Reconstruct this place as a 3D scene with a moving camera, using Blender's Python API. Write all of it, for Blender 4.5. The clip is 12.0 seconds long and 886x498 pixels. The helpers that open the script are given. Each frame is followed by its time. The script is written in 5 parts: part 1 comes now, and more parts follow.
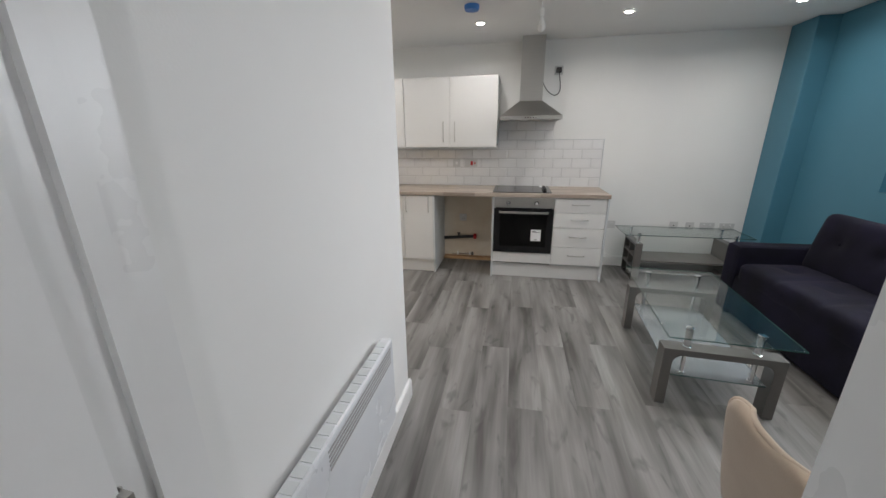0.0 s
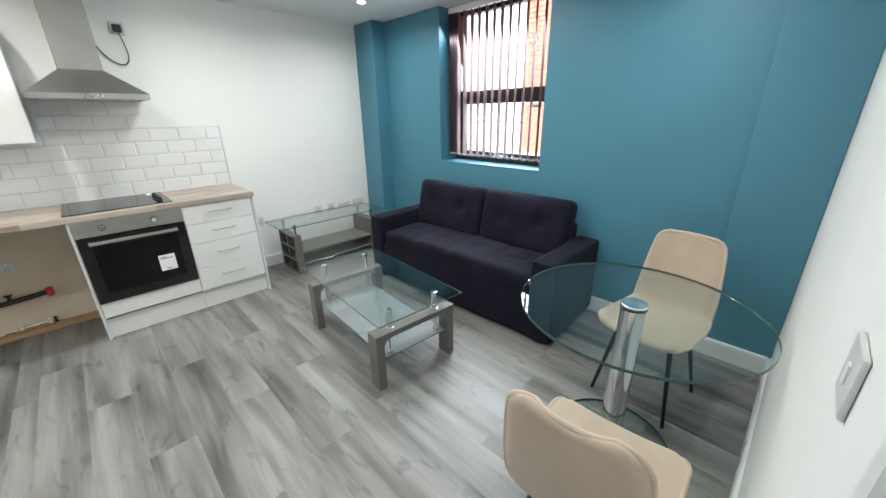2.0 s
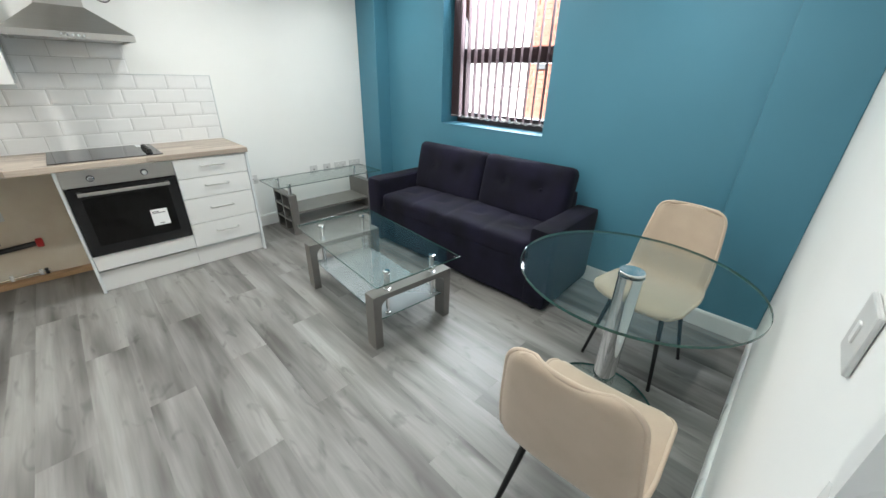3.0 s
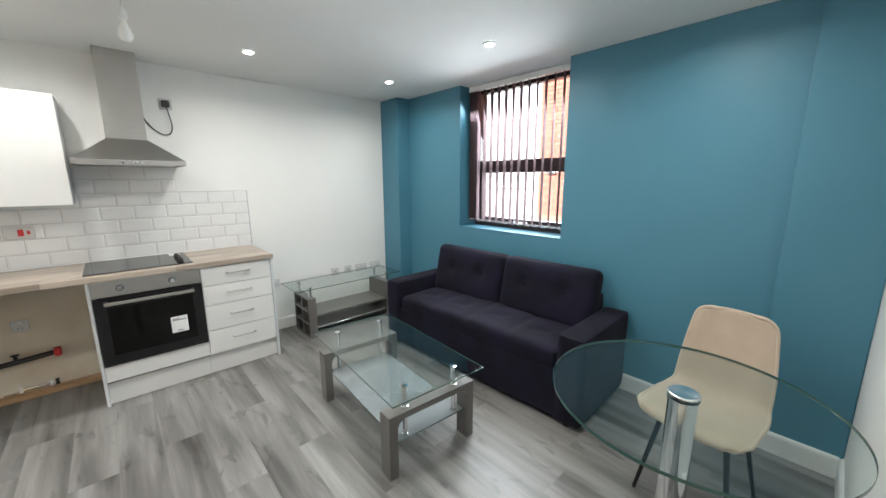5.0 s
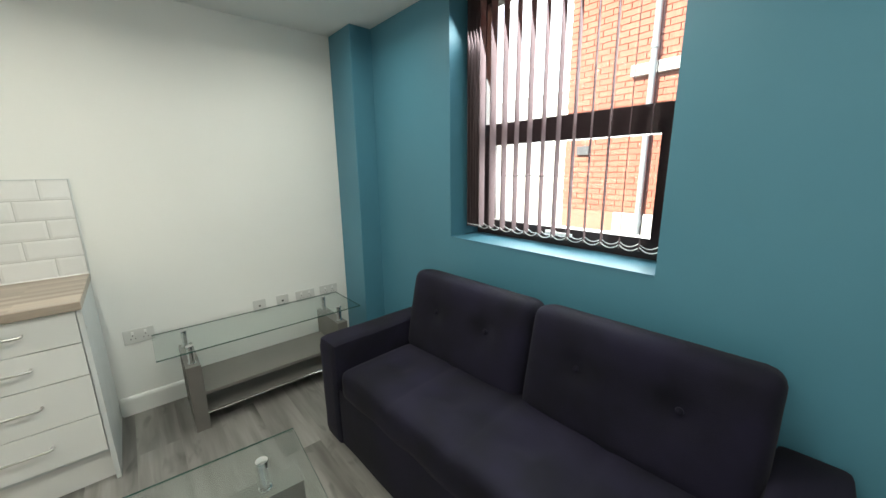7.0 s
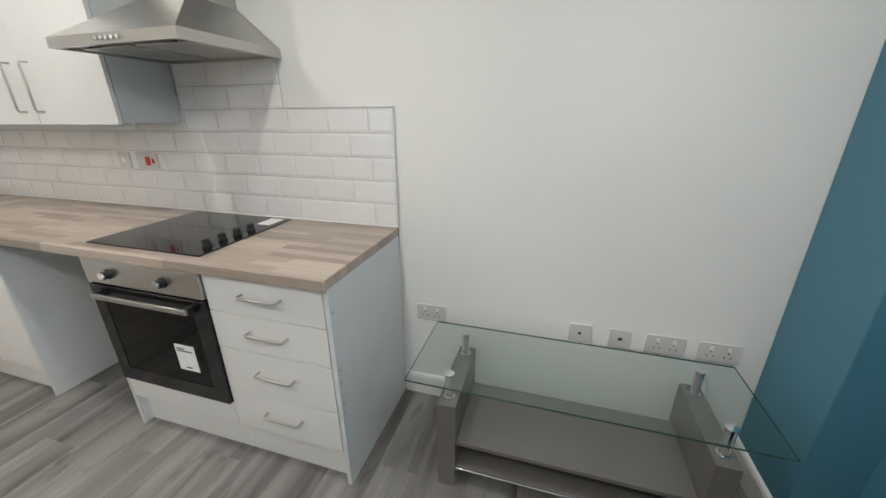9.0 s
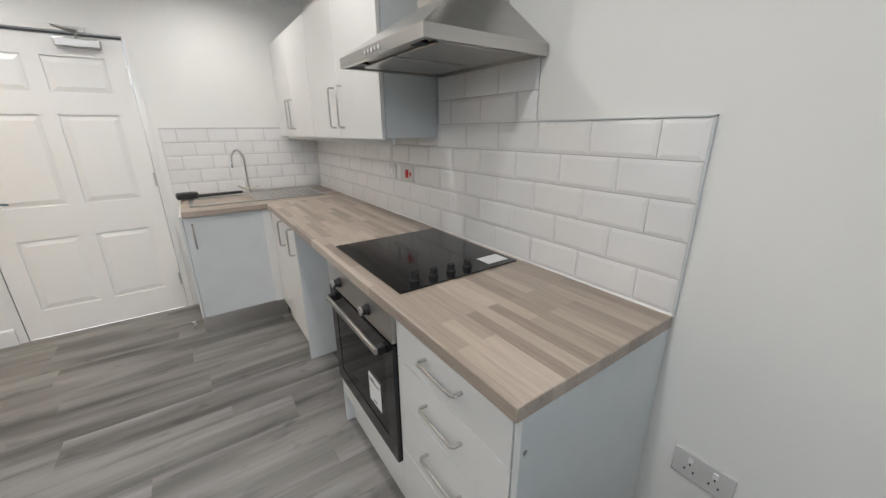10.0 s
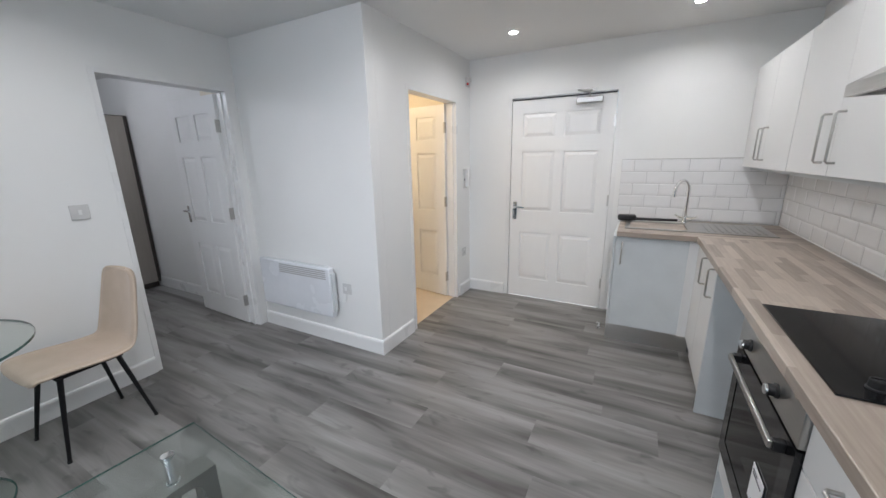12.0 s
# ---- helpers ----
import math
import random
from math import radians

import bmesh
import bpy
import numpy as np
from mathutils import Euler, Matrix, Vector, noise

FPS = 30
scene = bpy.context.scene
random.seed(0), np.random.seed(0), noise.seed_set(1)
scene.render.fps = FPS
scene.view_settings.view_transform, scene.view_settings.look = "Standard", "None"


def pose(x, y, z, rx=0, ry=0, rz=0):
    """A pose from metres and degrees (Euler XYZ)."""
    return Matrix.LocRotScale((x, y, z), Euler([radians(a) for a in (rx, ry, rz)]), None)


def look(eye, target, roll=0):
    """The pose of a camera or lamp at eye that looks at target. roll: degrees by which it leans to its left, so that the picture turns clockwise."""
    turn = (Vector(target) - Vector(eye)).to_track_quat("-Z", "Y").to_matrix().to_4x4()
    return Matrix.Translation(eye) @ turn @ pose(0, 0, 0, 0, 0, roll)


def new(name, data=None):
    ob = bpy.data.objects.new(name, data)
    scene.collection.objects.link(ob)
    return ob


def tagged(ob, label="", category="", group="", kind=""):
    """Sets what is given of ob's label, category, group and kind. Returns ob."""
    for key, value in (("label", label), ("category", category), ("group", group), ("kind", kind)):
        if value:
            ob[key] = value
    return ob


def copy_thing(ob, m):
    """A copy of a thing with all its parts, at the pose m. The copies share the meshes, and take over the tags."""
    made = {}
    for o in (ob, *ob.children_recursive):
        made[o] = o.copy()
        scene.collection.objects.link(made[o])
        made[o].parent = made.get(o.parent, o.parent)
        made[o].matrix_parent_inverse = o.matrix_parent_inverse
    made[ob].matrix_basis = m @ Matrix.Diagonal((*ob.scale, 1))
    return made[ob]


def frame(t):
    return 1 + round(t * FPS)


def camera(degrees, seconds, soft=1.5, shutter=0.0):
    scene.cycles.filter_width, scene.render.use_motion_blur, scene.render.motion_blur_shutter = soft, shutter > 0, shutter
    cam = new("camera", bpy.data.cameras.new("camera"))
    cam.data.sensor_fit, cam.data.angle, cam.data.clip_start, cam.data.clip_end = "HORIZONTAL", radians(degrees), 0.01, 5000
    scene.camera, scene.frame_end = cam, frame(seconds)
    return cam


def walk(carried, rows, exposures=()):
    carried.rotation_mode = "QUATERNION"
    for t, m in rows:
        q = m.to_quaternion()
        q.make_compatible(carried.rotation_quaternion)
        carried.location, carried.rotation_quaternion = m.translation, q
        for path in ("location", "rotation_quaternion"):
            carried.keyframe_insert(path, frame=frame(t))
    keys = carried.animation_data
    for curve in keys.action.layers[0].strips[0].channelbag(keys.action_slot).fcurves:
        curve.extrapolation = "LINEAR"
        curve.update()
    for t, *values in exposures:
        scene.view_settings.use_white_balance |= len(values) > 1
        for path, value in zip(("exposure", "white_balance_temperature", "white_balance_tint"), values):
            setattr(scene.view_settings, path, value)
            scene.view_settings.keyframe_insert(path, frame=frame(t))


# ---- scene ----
cam = camera(101.6, 12.0)
PATH = [
    (0, (-0.928, -4.309, 1.476), (-1.297, -2.437, 0.876), -0.6),
    (0.5, (-0.98, -4.063, 1.526), (-0.815, -2.198, 0.821), -1.6),
    (1, (-0.95, -3.93, 1.494), (-0.246, -2.184, 0.819), -1.6),
    (1.5, (-0.966, -3.849, 1.487), (0.177, -2.359, 0.798), -1.2),
    (2, (-0.985, -3.839, 1.495), (0.331, -2.506, 0.795), -0.8),
    (2.5, (-0.987, -3.831, 1.457), (0.303, -2.519, 0.673), -0.0),
    (2.7, (-1.003, -3.816, 1.459), (0.279, -2.553, 0.586), 1.3),
    (4.3, (-0.97, -3.82, 1.535), (0.448, -2.503, 1.03), 0.8),
    (4.5, (-0.958, -3.82, 1.552), (0.479, -2.489, 1.15), 0.5),
    (5, (-0.955, -3.742, 1.514), (0.374, -2.295, 1.138), -0.1),
    (5.5, (-0.807, -3.512, 1.43), (0.3, -1.916, 0.955), -0.1),
    (6, (-0.535, -3.229, 1.455), (0.632, -1.663, 1.023), 0.6),
    (6.5, (-0.197, -2.957, 1.439), (0.961, -1.413, 0.914), -0.9),
    (7, (0.222, -2.739, 1.448), (1.498, -1.26, 1.016), -0.7),
    (8.8, (0.699, -1.58, 1.404), (0.343, 0.251, 0.683), -1.3),
    (9, (0.642, -1.457, 1.391), (0.107, 0.338, 0.692), -0.3),
    (9.5, (0.481, -1.186, 1.417), (-0.472, 0.456, 0.787), 0.9),
    (10, (0.363, -1.014, 1.393), (-1.199, 0.067, 0.768), -0.4),
    (10.5, (0.333, -0.856, 1.412), (-1.534, -0.487, 0.796), -1.6),
    (11, (0.37, -0.878, 1.436), (-1.56, -0.983, 0.92), -2.4),
    (11.5, (0.456, -0.973, 1.44), (-1.426, -1.394, 0.909), -0.6),
    (12, (0.511, -0.995, 1.459), (-1.198, -1.912, 0.972), -1.1),
]
SKY, SUN, WINDOW_W, LAMP_W, BATH_W, BED_W = 0.15, 5.0, 22.0, 1.8, 8.0, 7.0
EXPOSURES = [(0.0, 1.34, 6550, 12), (0.5, 1.54, 6450, 10), (0.9, 1.57, 6450, 9), (1.5, 1.95, 6350, 6), (2.5, 2.18, 6350, 4), (4.4, 2.18, 6400, 5), (5.0, 2.03, 6500, 7), (5.5, 1.98, 6450, 6),
             (6.0, 2.0, 6450, 3), (6.5, 1.74, 6800, 1), (7.0, 1.78, 7000, 0), (8.8, 1.68, 6700, 8), (10.0, 1.45, 6550, 11), (12.0, 1.38, 6150, 12)]
walk(cam, [(t, look(eye, target, roll)) for t, eye, target, roll in PATH], EXPOSURES)

# ---- world, sun, exposure ----
world = bpy.data.worlds.new("sky")
scene.world = world
world.use_nodes = True
wn = world.node_tree.nodes
sky = wn.new("ShaderNodeTexSky")
sky.sky_type, sky.sun_disc, sky.sun_elevation, sky.sun_rotation = "NISHITA", False, radians(40), radians(60)
world.node_tree.links.new(sky.outputs[0], wn["Background"].inputs[0])
wn["Background"].inputs[1].default_value = SKY
sun = new("sun", bpy.data.lights.new("sun", "SUN"))
sun.data.energy, sun.data.angle, sun.data.color = SUN, radians(2), (1, 0.96, 0.90)
sun.matrix_world = look((-6, 2, 8), (4, -1, 0))
# the sky's light in the window opening
win_light = new("window_skylight", bpy.data.lights.new("window_skylight", "AREA"))
win_light.data.shape, win_light.data.size, win_light.data.size_y = "RECTANGLE", 1.05, 1.25
win_light.data.energy, win_light.data.color = WINDOW_W, (0.86, 0.93, 1.0)
win_light.matrix_world = look((2.06, -1.70, 1.72), (0.0, -1.70, 0.35))
win_light.data.spread = radians(150)

# ---- materials ----
def material(name, color=(0.8, 0.8, 0.8), rough=0.5, metal=0.0, second=None, scale=8.0, stretch=(1, 1, 1), bump=0.0,
             bump_scale=200.0, vary=0.0, emit=None, strength=0.0, sheen=0.0, coat=0.0, object_vary=0.0, spec=0.5):
    """Principled material with two scales of variation in colour, roughness and relief."""
    m = bpy.data.materials.new(name)
    m.use_nodes = True
    nt = m.node_tree
    n, l = nt.nodes, nt.links
    p = n["Principled BSDF"]
    p.inputs["Roughness"].default_value, p.inputs["Metallic"].default_value = rough, metal
    p.inputs["Specular IOR Level"].default_value = spec
    p.inputs["Sheen Weight"].default_value, p.inputs["Coat Weight"].default_value = sheen, coat
    tc = n.new("ShaderNodeTexCoord")
    mp = n.new("ShaderNodeMapping")
    mp.inputs["Scale"].default_value = stretch
    l.new(tc.outputs["Object"], mp.inputs["Vector"])
    big = n.new("ShaderNodeTexNoise")
    big.inputs["Scale"].default_value, big.inputs["Detail"].default_value = scale, 5
    l.new(mp.outputs[0], big.inputs["Vector"])
    mix = n.new("ShaderNodeMix")
    mix.data_type = "RGBA"
    sec = second or tuple(c * 0.93 for c in color)
    mix.inputs["A"].default_value, mix.inputs["B"].default_value = (*color, 1), (*sec, 1)
    ramp = n.new("ShaderNodeMapRange")
    ramp.inputs["From Min"].default_value, ramp.inputs["From Max"].default_value = 0.35, 0.68
    l.new(big.outputs["Fac"], ramp.inputs["Value"])
    l.new(ramp.outputs[0], mix.inputs["Factor"])
    out = mix.outputs["Result"]
    if object_vary:
        info = n.new("ShaderNodeObjectInfo")
        mr = n.new("ShaderNodeMapRange")
        mr.inputs["To Min"].default_value, mr.inputs["To Max"].default_value = 1 - object_vary, 1 + object_vary
        l.new(info.outputs["Random"], mr.inputs["Value"])
        hsv = n.new("ShaderNodeHueSaturation")
        l.new(mr.outputs[0], hsv.inputs["Value"])
        l.new(out, hsv.inputs["Color"])
        out = hsv.outputs[0]
    l.new(out, p.inputs["Base Color"])
    rr = n.new("ShaderNodeMapRange")
    rr.inputs["To Min"].default_value, rr.inputs["To Max"].default_value = max(0.02, rough - 0.06), min(1, rough + 0.08)
    l.new(big.outputs["Fac"], rr.inputs["Value"])
    l.new(rr.outputs[0], p.inputs["Roughness"])
    if bump:
        fine = n.new("ShaderNodeTexNoise")
        fine.inputs["Scale"].default_value, fine.inputs["Detail"].default_value = bump_scale, 4
        l.new(mp.outputs[0], fine.inputs["Vector"])
        b = n.new("ShaderNodeBump")
        b.inputs["Strength"].default_value, b.inputs["Distance"].default_value = bump, 0.004
        l.new(fine.outputs["Fac"], b.inputs["Height"])
        l.new(b.outputs[0], p.inputs["Normal"])
    if emit:
        p.inputs["Emission Color"].default_value, p.inputs["Emission Strength"].default_value = (*emit, 1), strength
    return m


def glass_material(name, tint, rough=0.01, f0=0.04, haze=0.0):
    m = bpy.data.materials.new(name)
    m.use_nodes = True
    n, l = m.node_tree.nodes, m.node_tree.links
    n.remove(n["Principled BSDF"])
    tr, gl, mix, fr = n.new("ShaderNodeBsdfTransparent"), n.new("ShaderNodeBsdfGlossy"), n.new("ShaderNodeMixShader"), n.new("ShaderNodeLayerWeight")
    tr.inputs[0].default_value = (*tint, 1)
    gl.inputs["Roughness"].default_value = rough
    fr.inputs["Blend"].default_value = 0.5
    pw, ma = n.new("ShaderNodeMath"), n.new("ShaderNodeMath")
    pw.operation, ma.operation = "POWER", "MULTIPLY_ADD"
    pw.inputs[1].default_value, ma.inputs[1].default_value, ma.inputs[2].default_value = 5.0, 1 - f0, f0
    l.new(fr.outputs["Facing"], pw.inputs[0])
    l.new(pw.outputs[0], ma.inputs[0])
    l.new(ma.outputs[0], mix.inputs[0])
    body = tr
    if haze:
        body = n.new("ShaderNodeMixShader")
        body.inputs[0].default_value = haze
        df = n.new("ShaderNodeBsdfDiffuse")
        df.inputs[0].default_value = (0.40, 0.415, 0.43, 1)
        l.new(tr.outputs[0], body.inputs[1])
        l.new(df.outputs[0], body.inputs[2])
    l.new(body.outputs[0], mix.inputs[1])
    l.new(gl.outputs[0], mix.inputs[2])
    l.new(mix.outputs[0], n["Material Output"].inputs[0])
    return m


def plank_material():
    """Grey oak laminate: streaks and cathedral grain along Y, each plank shifted and toned by its own random value."""
    m = bpy.data.materials.new("grey_oak_laminate")
    m.use_nodes = True
    n, l = m.node_tree.nodes, m.node_tree.links
    p = n["Principled BSDF"]
    tc, info = n.new("ShaderNodeTexCoord"), n.new("ShaderNodeObjectInfo")
    mul = n.new("ShaderNodeMath")
    mul.operation = "MULTIPLY"
    mul.inputs[1].default_value = 37.0
    l.new(info.outputs["Random"], mul.inputs[0])
    shift = n.new("ShaderNodeCombineXYZ")
    l.new(mul.outputs[0], shift.inputs["Y"])
    l.new(mul.outputs[0], shift.inputs["Z"])
    add = n.new("ShaderNodeVectorMath")
    l.new(tc.outputs["Object"], add.inputs[0])
    l.new(shift.outputs[0], add.inputs[1])
    def streak(scale, sx, sy, detail, dist=0.0):
        mp = n.new("ShaderNodeMapping")
        mp.inputs["Scale"].default_value = (sx, sy, 1)
        l.new(add.outputs[0], mp.inputs["Vector"])
        t = n.new("ShaderNodeTexNoise")
        t.inputs["Scale"].default_value, t.inputs["Detail"].default_value, t.inputs["Distortion"].default_value = scale, detail, dist
        l.new(mp.outputs[0], t.inputs["Vector"])
        return t.outputs["Fac"]
    broad, grain, knots = streak(1.0, 8.5, 0.85, 3, 0.3), streak(1.0, 90, 4, 4, 0.4), streak(1.0, 14, 4.5, 2, 0.8)
    ramp = n.new("ShaderNodeValToRGB")
    e = ramp.color_ramp.elements
    e[0].position, e[0].color = 0.29, (0.068, 0.063, 0.058, 1)
    e[1].position, e[1].color = 0.71, (0.285, 0.276, 0.265, 1)
    mid = e.new(0.48)
    mid.color = (0.176, 0.168, 0.160, 1)
    l.new(broad, ramp.inputs[0])
    mx = n.new("ShaderNodeMix")
    mx.data_type, mx.blend_type = "RGBA", "MULTIPLY"
    mx.inputs["Factor"].default_value = 1.0
    gr = n.new("ShaderNodeMapRange")
    gr.inputs["From Min"].default_value, gr.inputs["From Max"].default_value = 0.3, 0.7
    gr.inputs["To Min"].default_value, gr.inputs["To Max"].default_value = 0.90, 1.07
    l.new(grain, gr.inputs["Value"])
    l.new(ramp.outputs[0], mx.inputs["A"])
    l.new(gr.outputs[0], mx.inputs["B"])
    kn = n.new("ShaderNodeMapRange")
    kn.inputs["From Min"].default_value, kn.inputs["From Max"].default_value = 0.60, 0.72
    kn.inputs["To Min"].default_value, kn.inputs["To Max"].default_value = 1.0, 0.66
    l.new(knots, kn.inputs["Value"])
    tone = n.new("ShaderNodeMapRange")
    tone.inputs["To Min"].default_value, tone.inputs["To Max"].default_value = 0.96, 1.04
    l.new(info.outputs["Random"], tone.inputs["Value"])
    val = n.new("ShaderNodeMath")
    val.operation = "MULTIPLY"
    l.new(kn.outputs[0], val.inputs[0])
    l.new(tone.outputs[0], val.inputs[1])
    hsv = n.new("ShaderNodeHueSaturation")
    l.new(val.outputs[0], hsv.inputs["Value"])
    l.new(mx.outputs["Result"], hsv.inputs["Color"])
    l.new(hsv.outputs[0], p.inputs["Base Color"])
    rr = n.new("ShaderNodeMapRange")
    rr.inputs["To Min"].default_value, rr.inputs["To Max"].default_value = 0.30, 0.48
    l.new(grain, rr.inputs["Value"])
    l.new(rr.outputs[0], p.inputs["Roughness"])
    b = n.new("ShaderNodeBump")
    b.inputs["Strength"].default_value, b.inputs["Distance"].default_value = 0.12, 0.002
    l.new(grain, b.inputs["Height"])
    l.new(b.outputs[0], p.inputs["Normal"])
    return m


def worktop_material():
    """Block oak laminate: narrow staves of differing tone along X, cut at staggered ends."""
    m = bpy.data.materials.new("block_oak_worktop")
    m.use_nodes = True
    n, l = m.node_tree.nodes, m.node_tree.links
    p = n["Principled BSDF"]
    tc = n.new("ShaderNodeTexCoord")
    br = n.new("ShaderNodeTexBrick")
    br.inputs["Scale"].default_value, br.inputs["Mortar Size"].default_value = 1.0, 0.0
    br.inputs["Brick Width"].default_value, br.inputs["Row Height"].default_value = 0.33, 0.040
    br.offset, br.offset_frequency = 0.37, 2
    br.inputs["Color1"].default_value, br.inputs["Color2"].default_value = (0, 0, 0, 1), (1, 1, 1, 1)
    l.new(tc.outputs["Object"], br.inputs["Vector"])
    mp = n.new("ShaderNodeMapping")
    mp.inputs["Scale"].default_value = (4, 60, 60)
    l.new(tc.outputs["Object"], mp.inputs["Vector"])
    g = n.new("ShaderNodeTexNoise")
    g.inputs["Scale"].default_value, g.inputs["Detail"].default_value = 1.6, 6
    l.new(mp.outputs[0], g.inputs["Vector"])
    ramp = n.new("ShaderNodeValToRGB")
    e = ramp.color_ramp.elements
    e[0].color, e[1].color = (0.245, 0.197, 0.160, 1), (0.475, 0.405, 0.34, 1)
    e[0].position, e[1].position = 0.22, 0.78
    mixv = n.new("ShaderNodeMix")
    mixv.inputs["Factor"].default_value = 0.5
    l.new(br.outputs["Color"], mixv.inputs["A"])
    l.new(g.outputs["Fac"], mixv.inputs["B"])
    l.new(mixv.outputs["Result"], ramp.inputs[0])
    l.new(ramp.outputs[0], p.inputs["Base Color"])
    p.inputs["Roughness"].default_value = 0.38
    b = n.new("ShaderNodeBump")
    b.inputs["Strength"].default_value, b.inputs["Distance"].default_value = 0.08, 0.002
    l.new(g.outputs["Fac"], b.inputs["Height"])
    l.new(b.outputs[0], p.inputs["Normal"])
    return m


def fabric_slat_material():
    """Woven blind fabric that lets part of the daylight through."""
    m = bpy.data.materials.new("mauve_blind_fabric")
    m.use_nodes = True
    n, l = m.node_tree.nodes, m.node_tree.links
    n.remove(n["Principled BSDF"])
    tc, weave, ramp = n.new("ShaderNodeTexCoord"), n.new("ShaderNodeTexNoise"), n.new("ShaderNodeMix")
    weave.inputs["Scale"].default_value, weave.inputs["Detail"].default_value = 240, 4
    ramp.data_type = "RGBA"
    ramp.inputs["A"].default_value, ramp.inputs["B"].default_value = (0.19, 0.140, 0.150, 1), (0.14, 0.105, 0.112, 1)
    l.new(tc.outputs["Object"], weave.inputs["Vector"])
    l.new(weave.outputs["Fac"], ramp.inputs["Factor"])
    df, tl, mix = n.new("ShaderNodeBsdfDiffuse"), n.new("ShaderNodeBsdfTranslucent"), n.new("ShaderNodeMixShader")
    l.new(ramp.outputs["Result"], df.inputs["Color"])
    l.new(ramp.outputs["Result"], tl.inputs["Color"])
    mix.inputs[0].default_value = 0.25
    l.new(df.outputs[0], mix.inputs[1])
    l.new(tl.outputs[0], mix.inputs[2])
    l.new(mix.outputs[0], n["Material Output"].inputs[0])
    return m


def spun_chrome_material():
    """Turned chrome disc: the fine circular lines draw the highlight out into rays."""
    m = material("spun_chrome", (0.80, 0.82, 0.83), 0.22, 1.0, scale=30)
    n, l = m.node_tree.nodes, m.node_tree.links
    tg = n.new("ShaderNodeTangent")
    tg.direction_type, tg.axis = "RADIAL", "Z"
    p = n["Principled BSDF"]
    p.inputs["Anisotropic"].default_value = 0.9
    l.new(tg.outputs[0], p.inputs["Tangent"])
    return m


WHITE_WALL = material("white_wall_paint", (0.80, 0.80, 0.785), 0.6, second=(0.77, 0.77, 0.755), scale=1.2, bump=0.05, bump_scale=160)
CEILING = material("white_ceiling_paint", (0.80, 0.80, 0.79), 0.8, second=(0.77, 0.77, 0.76), scale=1.0, bump=0.04, bump_scale=120)
BLUE_WALL = material("teal_wall_paint", (0.066, 0.205, 0.285), 0.5, second=(0.061, 0.193, 0.268), scale=1.5, bump=0.05, bump_scale=160)
TRIM = material("white_gloss_trim", (0.80, 0.80, 0.79), 0.28, scale=3)
DOOR_WHITE = material("white_door_paint", (0.80, 0.80, 0.79), 0.36, second=(0.79, 0.79, 0.78), scale=4, bump=0.03, bump_scale=90, stretch=(6, 6, 1))
CREAM = material("cream_bathroom_paint", (0.80, 0.74, 0.62), 0.5, scale=2)
CREAM_FLOOR = material("cream_vinyl_floor", (0.62, 0.50, 0.36), 0.4, scale=5)
PLASTER = material("bare_plaster", (0.62, 0.53, 0.42), 0.85, second=(0.72, 0.66, 0.56), scale=3, bump=0.2, bump_scale=60)
UNIT = material("pale_grey_cabinet_front", (0.72, 0.72, 0.71), 0.38, second=(0.705, 0.705, 0.695), scale=2)
PANEL = material("pale_grey_melamine", (0.62, 0.65, 0.66), 0.35, second=(0.58, 0.61, 0.62), scale=6, bump=0.03, bump_scale=150)
TILE = material("white_glazed_tile", (0.80, 0.80, 0.80), 0.08, scale=4, object_vary=0.025, coat=0.3)
GROUT = material("grey_grout_and_slot_shade", (0.36, 0.355, 0.35), 0.9, scale=20, bump=0.1)
STEEL = material("brushed_steel", (0.52, 0.51, 0.49), 0.30, 1.0, second=(0.495, 0.485, 0.465), scale=6, stretch=(1, 1, 40), bump=0.03)
SPUN = spun_chrome_material()
CHROME = material("chrome", (0.82, 0.83, 0.84), 0.06, 1.0, scale=3)
BLACK_GLASS = material("black_ceramic_glass", (0.008, 0.008, 0.009), 0.06, scale=3)
BLACK = material("black_plastic", (0.012, 0.012, 0.013), 0.4, scale=12)
RED = material("red_plastic", (0.55, 0.03, 0.03), 0.45, scale=12)
PLASTIC = material("white_plastic", (0.78, 0.78, 0.77), 0.3, scale=8)
# white plastic with the shade on the wall plates put into its grey
OUTLET = material("shade_grey_outlet_plastic", (0.60, 0.60, 0.59), 0.35, scale=8)
PAPER = material("white_paper_label", (0.82, 0.82, 0.82), 0.7, scale=10)
INK = material("grey_print", (0.12, 0.12, 0.13), 0.7, scale=10)
SOFA = material("black_aubergine_velour", (0.0044, 0.0042, 0.0090), 0.85, second=(0.0102, 0.0090, 0.0220), scale=5, bump=0.25, bump_scale=320, sheen=0.03, spec=0.16)
CHAIR = material("beige_suede_fabric", (0.47, 0.375, 0.29), 0.85, second=(0.42, 0.33, 0.25), scale=7, bump=0.15, bump_scale=260, sheen=0.25)
PIPING = material("beige_piping", (0.52, 0.42, 0.33), 0.8, scale=20, bump=0.2)
BLACK_METAL = material("black_painted_metal", (0.010, 0.010, 0.011), 0.35, 0.3, scale=15)
GREY_BOARD = material("grey_high_gloss_board", (0.140, 0.131, 0.123), 0.30, second=(0.130, 0.122, 0.114), scale=5)
CLEAR = glass_material("clear_table_glass", (0.925, 0.96, 0.95))
FROST = glass_material("frosted_shelf_glass", (0.78, 0.80, 0.81), 0.12, 0.05, 0.42)
PANE = glass_material("window_pane_glass", (0.97, 0.98, 0.98))
OVEN_GLASS = glass_material("smoked_oven_glass", (0.10, 0.105, 0.10), 0.02)
